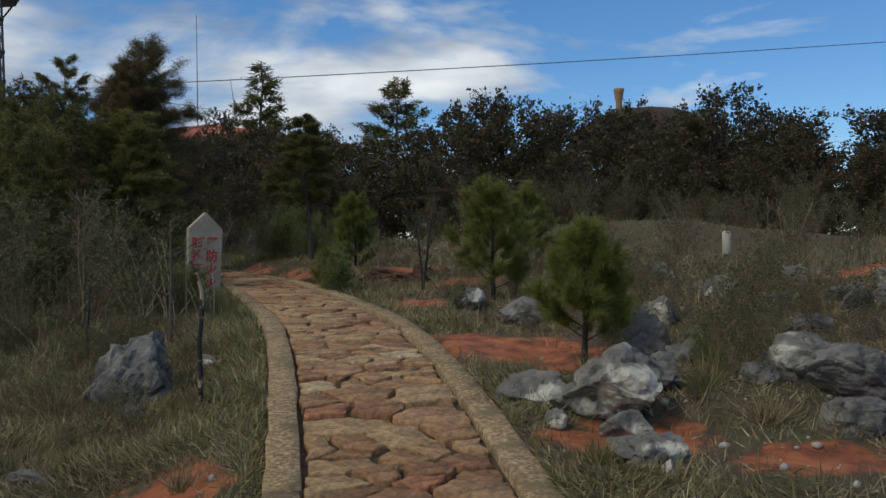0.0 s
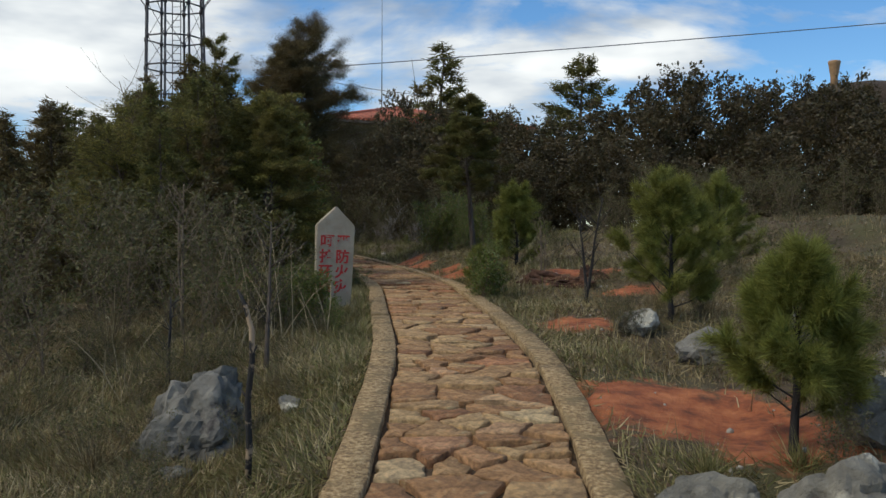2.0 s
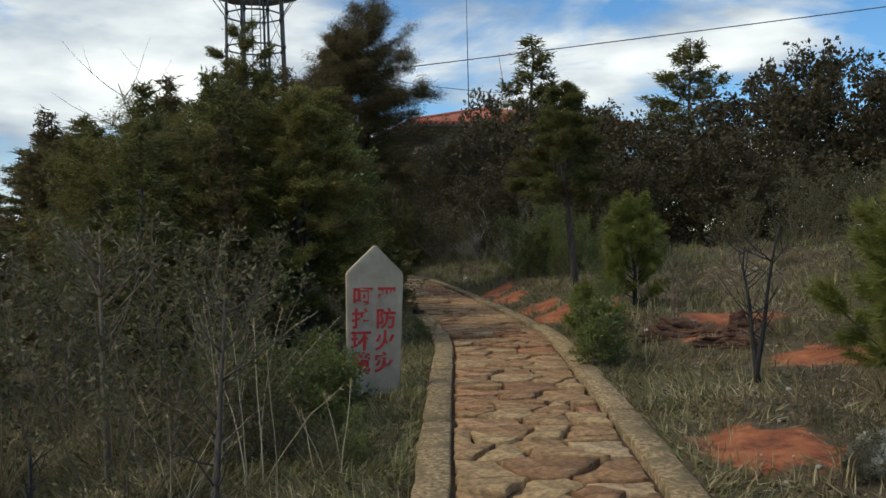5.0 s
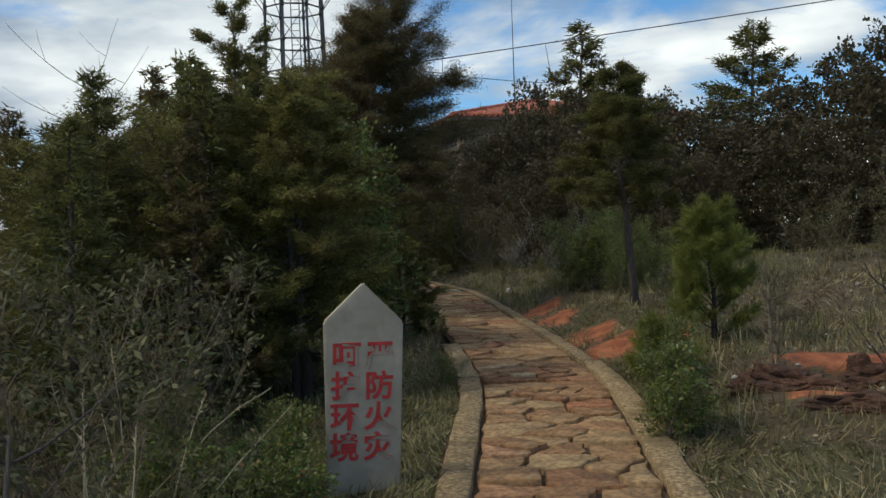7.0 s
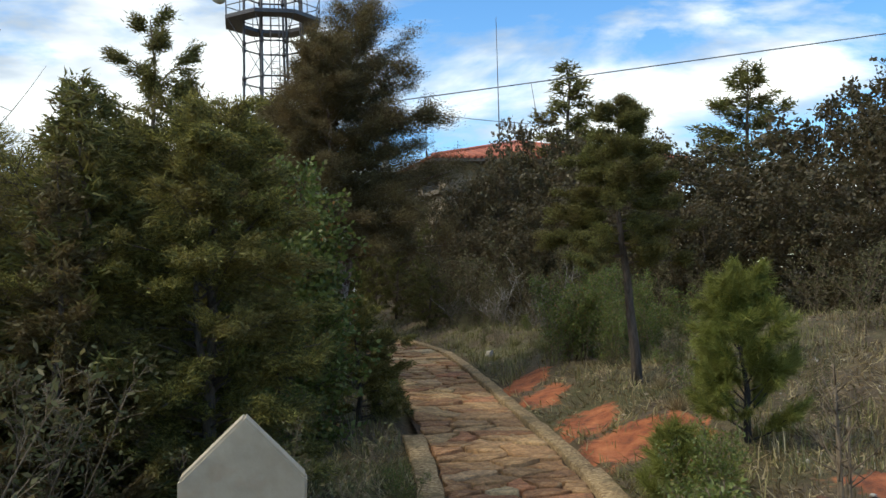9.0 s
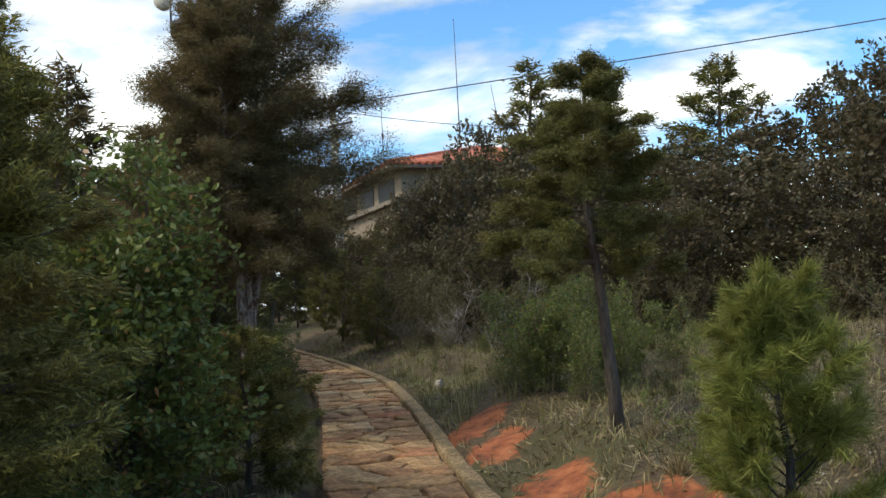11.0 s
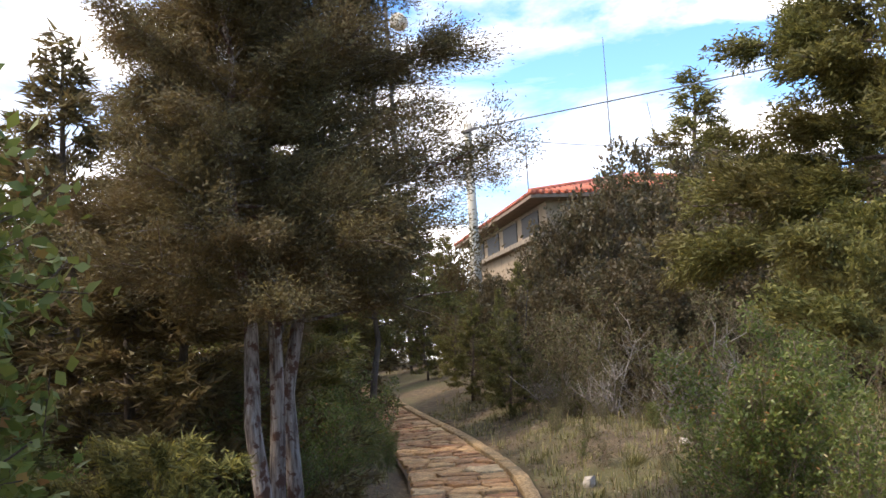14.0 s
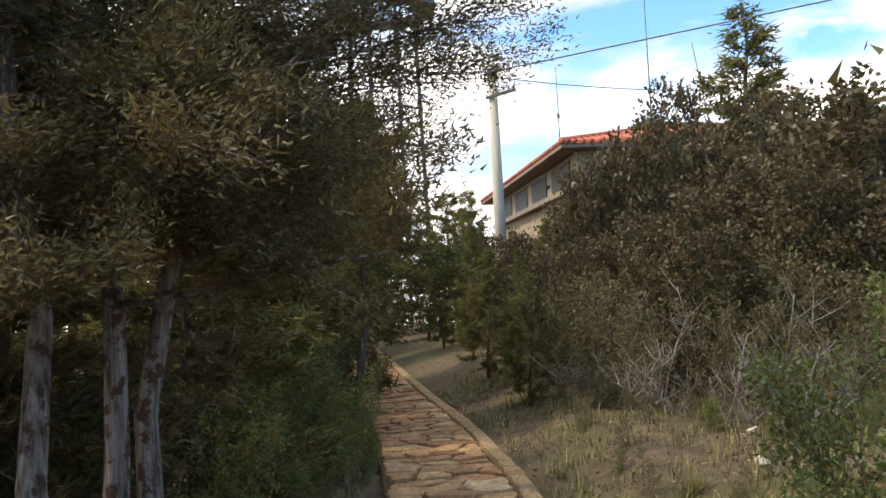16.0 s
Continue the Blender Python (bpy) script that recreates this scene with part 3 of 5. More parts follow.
def tree_kit(kind, seed, height, radius, clear, limbs, leaves, leaf, stem=0.05, lean=0.0, el=(0.9, 0.2), droop=-0.3, profile=None, subs=7, stems=1, spread=0.5, oval=False, spray=0.35, twiggy=False, flat=0.55, layer=1.0):
    """Line sets of trunk and limbs, and the leaf arrays of one crown, with its base at the origin."""
    rng = np.random.default_rng(seed)
    trunks, branches, twigs, P, D = [], [], [], [], []
    for k in range(stems):
        hk = height * (1 if k == 0 else rng.uniform(0.7, 0.95))
        zz = np.linspace(0, 1, 9)
        sx, sy = (0, 0) if k == 0 else rng.normal(0, 0.16 * radius, 2)
        wob = rng.normal(0, 0.012 * hk, (9, 2)).cumsum(0)
        wob -= wob[0]
        wander = np.array([rng.normal(0, spread * radius * 0.5), rng.normal(0, spread * radius * 0.5)]) * (stems > 1)
        pts = np.stack([sx + wob[:, 0] + (lean * hk + wander[0]) * zz ** 1.5, sy + wob[:, 1] + wander[1] * zz ** 1.5, hk * zz - 0.06 * (zz == 0)], -1)
        trunks.append((pts, stem * (1 - 0.9 * zz) * (1 if k == 0 else 0.75)))
        for i in range(limbs):
            h = clear + (1 - clear) * ((i + rng.uniform(0, 1)) / limbs) ** 0.9
            h = min(h, 0.985)
            p0 = np.array([np.interp(h, zz, pts[:, c]) for c in range(3)])
            hh = (h - clear) / (1 - clear)
            ln = radius * profile(hh) * rng.uniform(0.65, 1.1) / (1 + 0.25 * (stems - 1))
            a0 = i * 2.4 + rng.normal(0, 0.35) + k
            line = limb_line(rng, p0, a0, el[0] + (el[1] - el[0]) * (1 - hh) + rng.normal(0, 0.12), ln, droop)
            branches.append((line, np.linspace(stem * 0.32 * (1 - 0.75 * h), 0.003, len(line))))
            for j in range(subs):
                f = rng.uniform(0.2, 1.0)
                q0 = np.array([np.interp(f, np.linspace(0, 1, len(line)), line[:, c]) for c in range(3)])
                sl = ln * rng.uniform(0.22, 0.5) * (1.1 - 0.5 * f)
                sub = limb_line(rng, q0, a0 + rng.choice([-1, 1]) * rng.uniform(0.3, 1.0), rng.normal(el[0] * 0.4, 0.35), sl, droop * 0.8, 4)
                if j % 2 == 0 or twiggy:
                    twigs.append((sub, np.linspace(stem * 0.1, 0.002, 4)))
                m = max(2, int(leaves * 1.9 * (ln / radius) * (sl / ln / 0.3) / (limbs * subs * stems)))
                g = rng.uniform(0.05, 1.0, m)
                base = np.stack([np.interp(g, np.linspace(0, 1, 4), sub[:, c]) for c in range(3)], -1)
                d = unit(sub[-1] - sub[0])
                level = 1.0 if oval else layer
                P.append(base + rng.normal(0, spray * 0.12 * radius, (m, 3)) * np.array([1, 1, level]))
                D.append(unit(d + rng.normal(0, flat if not oval else 0.9, (m, 3)) * np.array([1, 1, level]) + np.array([0, 0, -0.1])))
    P, D = np.concatenate(P), np.concatenate(D)
    n = len(P)
    return trunks, branches, twigs, P, D, leaf[0] * rng.uniform(0.6, 1.3, n), leaf[1] * rng.uniform(0.7, 1.3, n), rng, oval


def cone(p=0.8, top=0.08):
    return lambda h: top + (1 - top) * (1 - h) ** p


def dome(h):
    return 0.25 + 0.75 * math.sqrt(max(0.0, 1 - (1.6 * h - 0.55) ** 2)) if h < 0.96 else 0.35


def plant(name, kit, foliage, bark, m, label, category="tree", group="", sides=6, crown="crown", near=False):
    trunks, branches, twigs, P, D, L, W, rng, oval = kit
    ob = empty(name, m, label, category, group)
    for pts, rad in trunks:
        part("trunk" if category == "tree" else "stem", tubes_mesh("trunk", [(pts, rad)], bark, sides + 2), ob)
    if near:
        for line in branches:
            part("limb", tubes_mesh("limb", [line], bark, 5), ob)
        tagged(part("twigwork", tubes_mesh("twigwork", twigs, bark, 3, False), ob), kind="stuff")
    else:
        tagged(part("branchwork", tubes_mesh("branchwork", [(p[::2], r[::2]) for p, r in branches] + [(p[::3], r[::3]) for p, r in twigs], bark, 3, False), ob), kind="stuff")
    part(crown, leaves_mesh(crown, P, D, L, W, foliage, rng, oval), ob)
    return ob


def stand(x, y, rz=0.0, s=1.0, sz=None, dz=-0.03):
    return pose(x, y, gz(x, y) + dz, 0, 0, rz) @ Matrix.Diagonal((s, s, sz or s, 1))


# young and old evergreens beside the path
cyp = lambda seed, h, r, clear, leaves, leaf, **k: tree_kit("cypress", seed, h, r, clear, k.pop("limbs", 34), leaves, leaf, profile=k.pop("profile", cone(0.75)), el=k.pop("el", (1.0, 0.25)), droop=k.pop("droop", -0.35), **k)

# three brown cypresses standing close together
for (tx, ty, th, tr, sd, ln) in ((-5.75, 16.9, 4.1, 1.15, 51, -0.05), (-6.02, 17.38, 4.1, 1.35, 52, -0.03), (-6.12, 17.65, 4.65, 1.55, 53, 0.02)):
    plant("cypress_tree", cyp(sd, th, tr, 0.38, 200000, (0.028, 0.0085), stem=0.058, lean=ln, limbs=60, droop=-0.12, el=(0.75, 0.12), subs=11, spray=0.32, flat=0.6, layer=0.75, profile=cone(0.62, 0.12)), M_CYPRESS_BROWN, M_BARK_PALE, stand(tx, ty, 0), "brownish cypress with pale peeling trunk beside the path", group="brown cypresses", near=True)
# green junipers behind the stele
for (tx, ty, th, tr, sd, n) in ((-4.4, 12.5, 2.6, 0.92, 61, 150000), (-5.6, 12.3, 2.25, 1.05, 67, 70000), (-6.9, 12.7, 2.7, 1.2, 68, 60000)):
    plant("juniper_tree", cyp(sd, th, tr, 0.14, n, (0.04, 0.0085), stem=0.05, profile=dome, limbs=44, stems=2, droop=-0.4, subs=9, spray=0.26, flat=0.6, layer=0.7), M_JUNIPER, M_BARK, stand(tx, ty, 0), "bushy green juniper with feathery sprays behind the stele", group="junipers", near=True)
# cypress right of the path, with a clear leaning trunk
plant("cypress_tree", cyp(62, 2.75, 0.8, 0.42, 210000, (0.025, 0.008), stem=0.055, lean=0.0, limbs=46, el=(0.4, 0.0), droop=-0.12, profile=cone(0.7, 0.14), subs=10, spray=0.32, flat=0.6, layer=0.7), M_CYPRESS, M_BARK, stand(-2.47, 16.6, 0), "slim cypress with bare trunk and layered green sprays", near=True)
# tall thin cypress with open tiers above the thicket
plant("cypress_tree", cyp(66, 3.7, 1.05, 0.1, 40000, (0.05, 0.011), stem=0.05, limbs=30, el=(0.7, 0.3), droop=0.1, profile=cone(0.6, 0.15), subs=8, spray=0.22, layer=0.8), M_CYPRESS, M_BARK, stand(-6.02, 14.08, 0), "tall thin cypress with open upswept tiers", near=True)
# dark cypresses that overhang the far bend
for (tx, ty, th, tr, sd) in ((-8.95, 22.7, 3.5, 1.15, 56), (-10.6, 24.9, 3.7, 1.3, 58)):
    plant("cypress_tree", cyp(sd, th, tr, 0.42, 50000, (0.06, 0.012), stem=0.055, limbs=44, droop=-0.15, el=(0.6, 0.05), subs=9, spray=0.3, flat=0.6, layer=0.75, profile=cone(0.55, 0.14)), M_CYPRESS, M_BARK, stand(tx, ty, 0), "dark green cypress overhanging the bend of the path", group="wood", near=True)
# broadleaf bush left of the path and the low juniper in front of it
plant("broadleaf_bush", tree_kit("bush", 63, 2.3, 1.0, 0.05, 44, 17000, (0.056, 0.031), stem=0.03, stems=3, profile=dome, el=(1.0, 0.3), droop=-0.2, oval=True, subs=8), M_BUSH, M_BARK, stand(-4.98, 14.35, 0), "glossy green broadleaf bush with a few red leaves", "bush")
plant("juniper_bush", cyp(64, 1.05, 0.52, 0.05, 30000, (0.04, 0.008), stem=0.03, profile=dome, limbs=34, spray=0.25), M_JUNIPER, M_BARK, stand(-4.85, 15.4, 0), "low feathery juniper leaning over the path edge", "bush")


# dense leafy shrubs near the path
for x, y, h, r, n, sd in (
        (-3.45, 18.37, 0.95, 0.55, 9000, 121),
        (-2.71, 18.71, 0.55, 0.4, 4500, 122),
        (-1.39, 11.79, 0.52, 0.37, 5500, 123),
        (-3.25, 10.13, 0.42, 0.42, 6000, 124),
        (-3.87, 10.00, 0.4, 0.42, 5000, 125),
        (-2.8, 9.6, 0.5, 0.36, 5000, 126),
        (-3.35, 9.5, 0.46, 0.45, 5500, 127)):
    plant("leafy_shrub", tree_kit("shrub", sd, h, r, 0.02, 22, n, (0.034, 0.014), stem=0.012, stems=4, profile=dome, el=(1.2, 0.5), droop=-0.1, oval=True, subs=7, spread=1.0), M_BUSH, M_TWIG, stand(x, y), "dense low shrub with small green leaves", "bush", "leafy shrubs", near=True)


# pines on the open slope
def pine(sd, x, y, h, r, n, label, lean=0.0, clear=0.22, pw=0.45):
    return plant("pine_tree", tree_kit("pine", sd, h, r, clear, 30, n, (0.085, 0.0045), stem=0.028 * h ** 0.5, lean=lean, profile=cone(pw, 0.3), el=(1.1, 0.3), droop=0.4, subs=9, spray=0.15), M_PINE, M_CHARRED, stand(x, y, 0), label, group="young pines")


pine(71, 0.97, 6.1, 0.86, 0.46, 42000, "young pine with soft green needles on red clay")
pine(72, 0.54, 9.7, 1.15, 0.62, 34000, "young bushy pine on the slope", clear=0.1)
pine(73, -1.4, 14.15, 0.98, 0.55, 36000, "young bushy pine beside a red clay bank", clear=0.06)
pine(74, 1.2, 12.6, 1.0, 0.6, 20000, "young pine on the dry slope", clear=0.1)
pine(75, -1.75, 13.2, 0.38, 0.35, 9000, "low pine seedling beside the kerb", clear=0.05)

# background wood: variants built once, then copied
far_c = [plant("cypress_tree", cyp(80 + i, 6.0, 1.7, 0.06, 16000, (0.15, 0.038), stem=0.09, limbs=50, profile=cone(0.85 if i != 1 else 0.6, 0.04), el=(0.75, 0.05), droop=-0.1, subs=8, spray=0.3, layer=0.85), (M_CYPRESS, M_CYPRESS, M_CYPRESS_BROWN)[i], M_BARK, stand(*p, 0, sc, hz), "dark green cypress in the wood", group="wood")
         for i, (p, sc, hz) in enumerate((((-7.86, 39.3), 1.95, 1.33), ((-2.15, 37.0), 1.55, 1.14), ((-8.6, 18.2), 0.85, 0.68)))]
far_o = [plant("oak_tree", tree_kit("oak", 90 + i, 4.2, 2.1, 0.03, 30, 7000, (0.135, 0.08), stem=0.08, stems=2, profile=dome, el=(1.0, 0.2), droop=-0.15, oval=True, subs=8), M_OAK, M_BARK, stand(*p, 0), "dark bushy oak on the ridge", group="oaks")
         for i, p in enumerate(((-0.2, 32.0), (4.0, 30.5), (8.8, 26.5)))]
scrub = [plant("scrub_bush", tree_kit("scrub", 95 + i, 1.3, 0.75, 0.03, 16, 2000 if i < 2 else 4600, (0.05, 0.018), stem=0.011, stems=5, profile=dome, el=(1.3, 0.7), droop=-0.1, oval=True, subs=6, spread=1.3, twiggy=True), M_SCRUB if i < 2 else M_BUSH, M_TWIG, stand(*p, 0, 1.0 if i < 2 else 0.68), ("straggly half-bare scrub bush", "straggly half-bare scrub bush", "dense green leafy shrub")[i], "bush", group="scrub")
         for i, p in enumerate(((-3.55, 8.9), (-3.9, 10.1), (-3.3, 18.2)))]
rnd = random.Random(5)


def again(kinds, x, y, s, sz=None, k=None):
    src = kinds[rnd.randrange(len(kinds)) if k is None else k]
    copy_thing(src, pose(x, y, gz(x, y) - 0.05, 0, 0, rnd.uniform(0, 360)) @ Matrix.Diagonal((s / src.scale[0], s / src.scale[1], (sz or s) / src.scale[2], 1)))


# wood left of the path
for x, y, s, sz, k in ((-5.6, 12.9, 0.42, 0.5, 1), (-6.8, 14.6, 0.55, 0.52, 0), (-7.0, 12.6, 0.55, 0.44, 0), (-8.3, 13.6, 0.6, 0.48, 2), (-7.4, 16.0, 0.65, 0.5, 2), (-8.0, 19.8, 0.7, 0.58, 0), (-6.2, 15.2, 0.45, 0.5, 0),
                       (-9.8, 15.6, 0.8, 0.52, 0), (-9.9, 18.0, 0.9, 0.6, 1), (-9.9, 21.8, 0.85, 0.62, 0), (-11.5, 14.0, 0.8, 0.48, 1), (-12.0, 18.0, 1.0, 0.58, 2), (-11.8, 22.5, 0.9, 0.62, 0), (-12.2, 25.2, 0.8, 0.62, 1),
                       (-14.0, 22.0, 1.1, 0.66, 0), (-15.2, 26.5, 1.1, 0.7, 0), (-14.9, 29.5, 0.9, 1.0, 1), (-17.0, 30.5, 1.1, 0.75, 2), (-15.0, 18.0, 1.1, 0.58, 0), (-17.5, 23.0, 1.2, 0.66, 1), (-21.0, 28.0, 1.3, 0.75, 0), (-20.5, 34.0, 1.1, 0.75, 1),
                       (-6.3, 10.2, 0.45, 0.38, 2), (-7.6, 10.0, 0.55, 0.4, 0), (-9.4, 11.5, 0.6, 0.4, 1), (-24, 38, 1.3, 0.8, 0), (-25, 31, 1.4, 0.75, 2), (-3.4, 41.5, 1.1, 0.9, 0), (-10.2, 42.0, 1.0, 0.95, 1), (-8.9, 28.2, 0.28, 0.34, 1), (-8.0, 27.2, 0.24, 0.26, 0), (-7.75, 24.5, 0.26, 0.25, 1), (-8.35, 25.6, 0.26, 0.3, 0), (-9.4, 26.6, 0.28, 0.32, 1),
                       (-5.0, 38.0, 0.8, 0.8, 1), (-11.2, 33.0, 0.3, 0.45, 1), (-7.0, 17.6, 0.6, 0.5, 2), (-8.6, 16.8, 0.7, 0.48, 2), (-9.2, 20.2, 0.7, 0.62, 1), (-11.3, 23.6, 0.7, 0.65, 0), (-5.9, 14.3, 0.5, 0.55, 0),
                       (-16.6, 33.8, 0.9, 1.05, 1), (-18.4, 37.0, 1.0, 0.8, 0), (-16.5, 39.0, 0.7, 0.7, 1), (-13.0, 31.4, 0.35, 0.4, 0), (-6.0, 13.6, 0.5, 0.5, 0), (-7.6, 14.2, 0.7, 0.55, 2), (-14.8, 27.8, 0.7, 0.62, 0), (-10.9, 24.3, 0.85, 0.85, 2), (-15.6, 28.4, 0.9, 0.85, 0), (-18.3, 31.8, 0.9, 0.85, 0), (-12.2, 26.4, 0.6, 0.7, 1), (-5.0, 12.1, 0.55, 0.46, 0), (-5.0, 10.7, 0.42, 0.38, 0), (-5.7, 11.7, 0.5, 0.46, 0), (-4.9, 11.7, 0.36, 0.38, 2), (-10.3, 22.4, 0.75, 0.8, 0), (-12.5, 25.6, 0.7, 0.8, 2), (-8.8, 20.9, 0.5, 0.62, 2), (-7.5, 19.2, 0.45, 0.5, 2), (-12.9, 32.6, 0.45, 0.5, 0), (-11.3, 29.6, 0.3, 0.42, 1), (-17.4, 31.0, 0.8, 0.95, 0), (-22.5, 40.5, 1.2, 0.9, 0), (-7.4, 17.4, 0.6, 0.52, 2), (-9.0, 16.6, 0.7, 0.58, 0), (-19.6, 42.5, 1.2, 0.8, 1), (-21.5, 37.0, 1.0, 0.8, 2)):
    again(far_c, x, y, s, sz, k)
# oaks across the back and up the right-hand ridge
for x, y, s, sz in ((-7.0, 29.6, 0.7, 0.82), (-6.0, 27.6, 0.6, 0.62), (-4.2, 26.3, 0.72, 0.7), (-2.2, 26.6, 0.8, 0.62), (-5.2, 30.6, 0.85, 0.9), (-3.0, 29.6, 0.9, 0.8), (-1.2, 28.0, 0.85, 0.74), (1.6, 29.2, 0.9, 1.1), (0.6, 27.2, 0.8, 0.9),
                    (2.9, 28.0, 0.85, 0.95), (5.6, 28.8, 0.95, 0.92), (7.2, 28.0, 0.95, 0.86), (6.2, 25.4, 0.8, 0.7), (10.4, 25.6, 0.95, 0.8), (11.6, 23.6, 0.9, 0.76), (12.8, 21.6, 0.9, 0.72), (9.4, 23.2, 0.7, 0.68), (3.4, 24.8, 0.65, 0.6),
                    (-0.8, 24.8, 0.6, 0.55), (13.6, 24.5, 1.0, 0.85), (15.5, 22.5, 1.0, 0.8), (-8.8, 34.4, 0.75, 1.18), (-6.8, 33.0, 0.75, 1.05), (-4.6, 34.0, 0.9, 1.0), (3.0, 34.0, 1.1, 1.2), (8.0, 32.0, 1.1, 0.95), (5.0, 23.4, 0.55, 0.5), (7.8, 22.0, 0.6, 0.52), (1.2, 23.4, 0.5, 0.48),
                    (10.4, 21.2, 0.6, 0.5), (-2.6, 24.6, 0.5, 0.5), (14.5, 19.0, 0.8, 0.7), (12.0, 19.0, 0.5, 0.4), (17, 26, 1.1, 0.95), (11, 30, 1.1, 0.95), (-5.9, 25.5, 0.42, 0.5), (-4.7, 24.9, 0.45, 0.52), (-7.0, 26.5, 0.4, 0.48), (-3.5, 24.4, 0.45, 0.5), (-7.7, 27.5, 0.38, 0.42), (-2.3, 23.8, 0.4, 0.45), (-10.2, 32.6, 0.5, 0.66), (-9.2, 31.0, 0.5, 0.62), (-11.4, 34.3, 0.5, 0.68), (-12.4, 33.8, 0.45, 0.55), (-8.4, 31.6, 0.6, 0.78), (-10.6, 30.4, 0.35, 0.35), (-14.8, 36.4, 0.5, 0.6), (-15.6, 35.0, 0.5, 0.5), (-8.0, 29.6, 0.5, 0.55),
                    (-14.0, 37.8, 0.5, 0.55), (-15.4, 39.4, 0.6, 0.6), (-17.6, 41.4, 0.7, 0.6), (7.9, 36.0, 0.9, 1.22), (10.4, 36.4, 0.9, 1.2), (6.3, 35.6, 0.8, 1.2), (12.2, 36.0, 0.9, 1.1), (-7.4, 25.9, 0.36, 0.4), (-8.2, 27.0, 0.36, 0.4), (-9.2, 28.0, 0.36, 0.4), (-10.4, 29.6, 0.36, 0.4), (-6.5, 25.0, 0.36, 0.42), (-5.4, 24.2, 0.36, 0.4), (8.2, 24.6, 0.7, 0.5), (9.8, 24.8, 0.7, 0.45), (11.2, 22.2, 0.7, 0.45), (12.6, 20.4, 0.6, 0.4), (6.4, 27.0, 0.7, 0.5), (14.2, 22.2, 0.8, 0.5), (8.6, 28.6, 0.9, 0.75), (10.2, 27.6, 0.8, 0.7), (9.0, 20.4, 0.45, 0.36), (6.6, 23.0, 0.5, 0.42), (3.6, 22.6, 0.45, 0.4), (0.0, 23.6, 0.45, 0.42), (11.0, 18.4, 0.4, 0.34), (-9.8, 9.0, 0.7, 0.55), (-11.5, 11.2, 0.8, 0.6), (-13.5, 15.6, 0.9, 0.7), (-8.3, 28.4, 0.45, 0.72), (-7.6, 28.7, 0.5, 0.8)):
    again(far_o, x, y, s, sz)
# scrub on both sides: half-bare brush, then leafy shrubs
for x, y, s in ((-3.1, 8.0, 0.7), (-4.4, 9.2, 1.0), (-3.45, 11.7, 0.6), (-4.6, 11.2, 1.0), (-5.4, 10.4, 1.1), (-4.0, 7.4, 0.75), (-5.4, 8.6, 1.1), (-2.75, 8.9, 0.55), (-3.3, 9.7, 0.75), (-4.0, 8.3, 0.9), (-4.9, 9.9, 1.1), (-5.9, 9.4, 1.2), (-6.6, 8.4, 1.2), (-4.9, 7.4, 0.9),
                (-6.0, 25.8, 0.9), (-4.8, 24.6, 0.8), (-3.4, 24.2, 0.8), (-6.9, 26.4, 0.8), (-2.2, 23.4, 0.7), (-0.6, 22.6, 0.7), (0.2, 16.8, 0.5), (1.4, 18.2, 0.6), (2.2, 21.4, 0.7), (-7.2, 24.9, 0.7), (-6.2, 23.9, 0.8), (-5.2, 23.2, 0.8), (-4.3, 22.9, 0.7), (-8.6, 26.2, 0.8), (-9.8, 27.8, 0.9), (-5.5, 24.5, 1.0), (-4.3, 24.1, 1.0), (-6.5, 25.2, 0.9), (-3.1, 23.7, 0.9), (-7.3, 26.4, 0.8), (-5.0, 23.9, 0.7), (-7.4, 25.6, 0.8), (-6.6, 24.6, 0.7), (-5.9, 23.4, 0.6), (-5.3, 24.9, 0.9), (-4.5, 23.5, 0.8), (-7.9, 25.0, 0.6), (-6.3, 23.9, 1.0), (-7.1, 24.7, 1.1), (-5.5, 23.7, 1.0), (-4.7, 24.2, 1.1), (-6.0, 24.9, 1.2), (-7.8, 25.9, 1.0), (-3.9, 23.8, 1.0), (-3.8, 23.2, 0.7), (-6.9, 24.0, 0.5),
                (2.0, 6.2, 0.5), (2.4, 6.6, 0.5), (3.6, 9.6, 0.4), (4.8, 12.0, 0.5), (6.2, 15.2, 0.6), (3.0, 15.8, 0.5), (5.2, 18.8, 0.6), (7.4, 18.4, 0.7), (-0.9, 15.3, 0.4), (0.2, 9.0, 0.3), (9.4, 17.2, 0.7), (4.0, 20.5, 0.7), (6.4, 20.6, 0.8), (8.6, 20.2, 0.8), (1.75, 5.35, 0.42), (2.05, 5.95, 0.5), (1.5, 6.75, 0.4), (2.5, 7.3, 0.5), (3.1, 6.3, 0.5), (1.2, 8.9, 0.5), (2.0, 9.4, 0.5), (3.3, 8.9, 0.55), (1.6, 10.8, 0.6), (2.9, 11.4, 0.6), (4.1, 10.4, 0.6), (0.6, 13.2, 0.45), (3.6, 13.2, 0.7), (5.4, 11.4, 0.7), (0.3, 11.9, 0.35), (5.6, 14.0, 0.8), (4.3, 8.2, 0.5), (2.2, 14.4, 0.6), (7.0, 13.4, 0.8), (6.8, 16.6, 0.9), (1.0, 15.8, 0.6)):
    again(scrub, x, y, s, None, rnd.randrange(2))
wr = random.Random(31)
for _ in range(34):
    again(scrub, wr.uniform(-0.5, 9.5), wr.uniform(18.2, 22.5), wr.uniform(0.6, 1.05), None, wr.randrange(2))
for _ in range(46):
    wy = wr.uniform(4.6, 10.0)
    wx = float(np.interp(wy, LY, LX)) - wr.uniform(1.0, 3.2)
    again(scrub, wx, wy, wr.uniform(0.14, 0.34), None, wr.randrange(2))
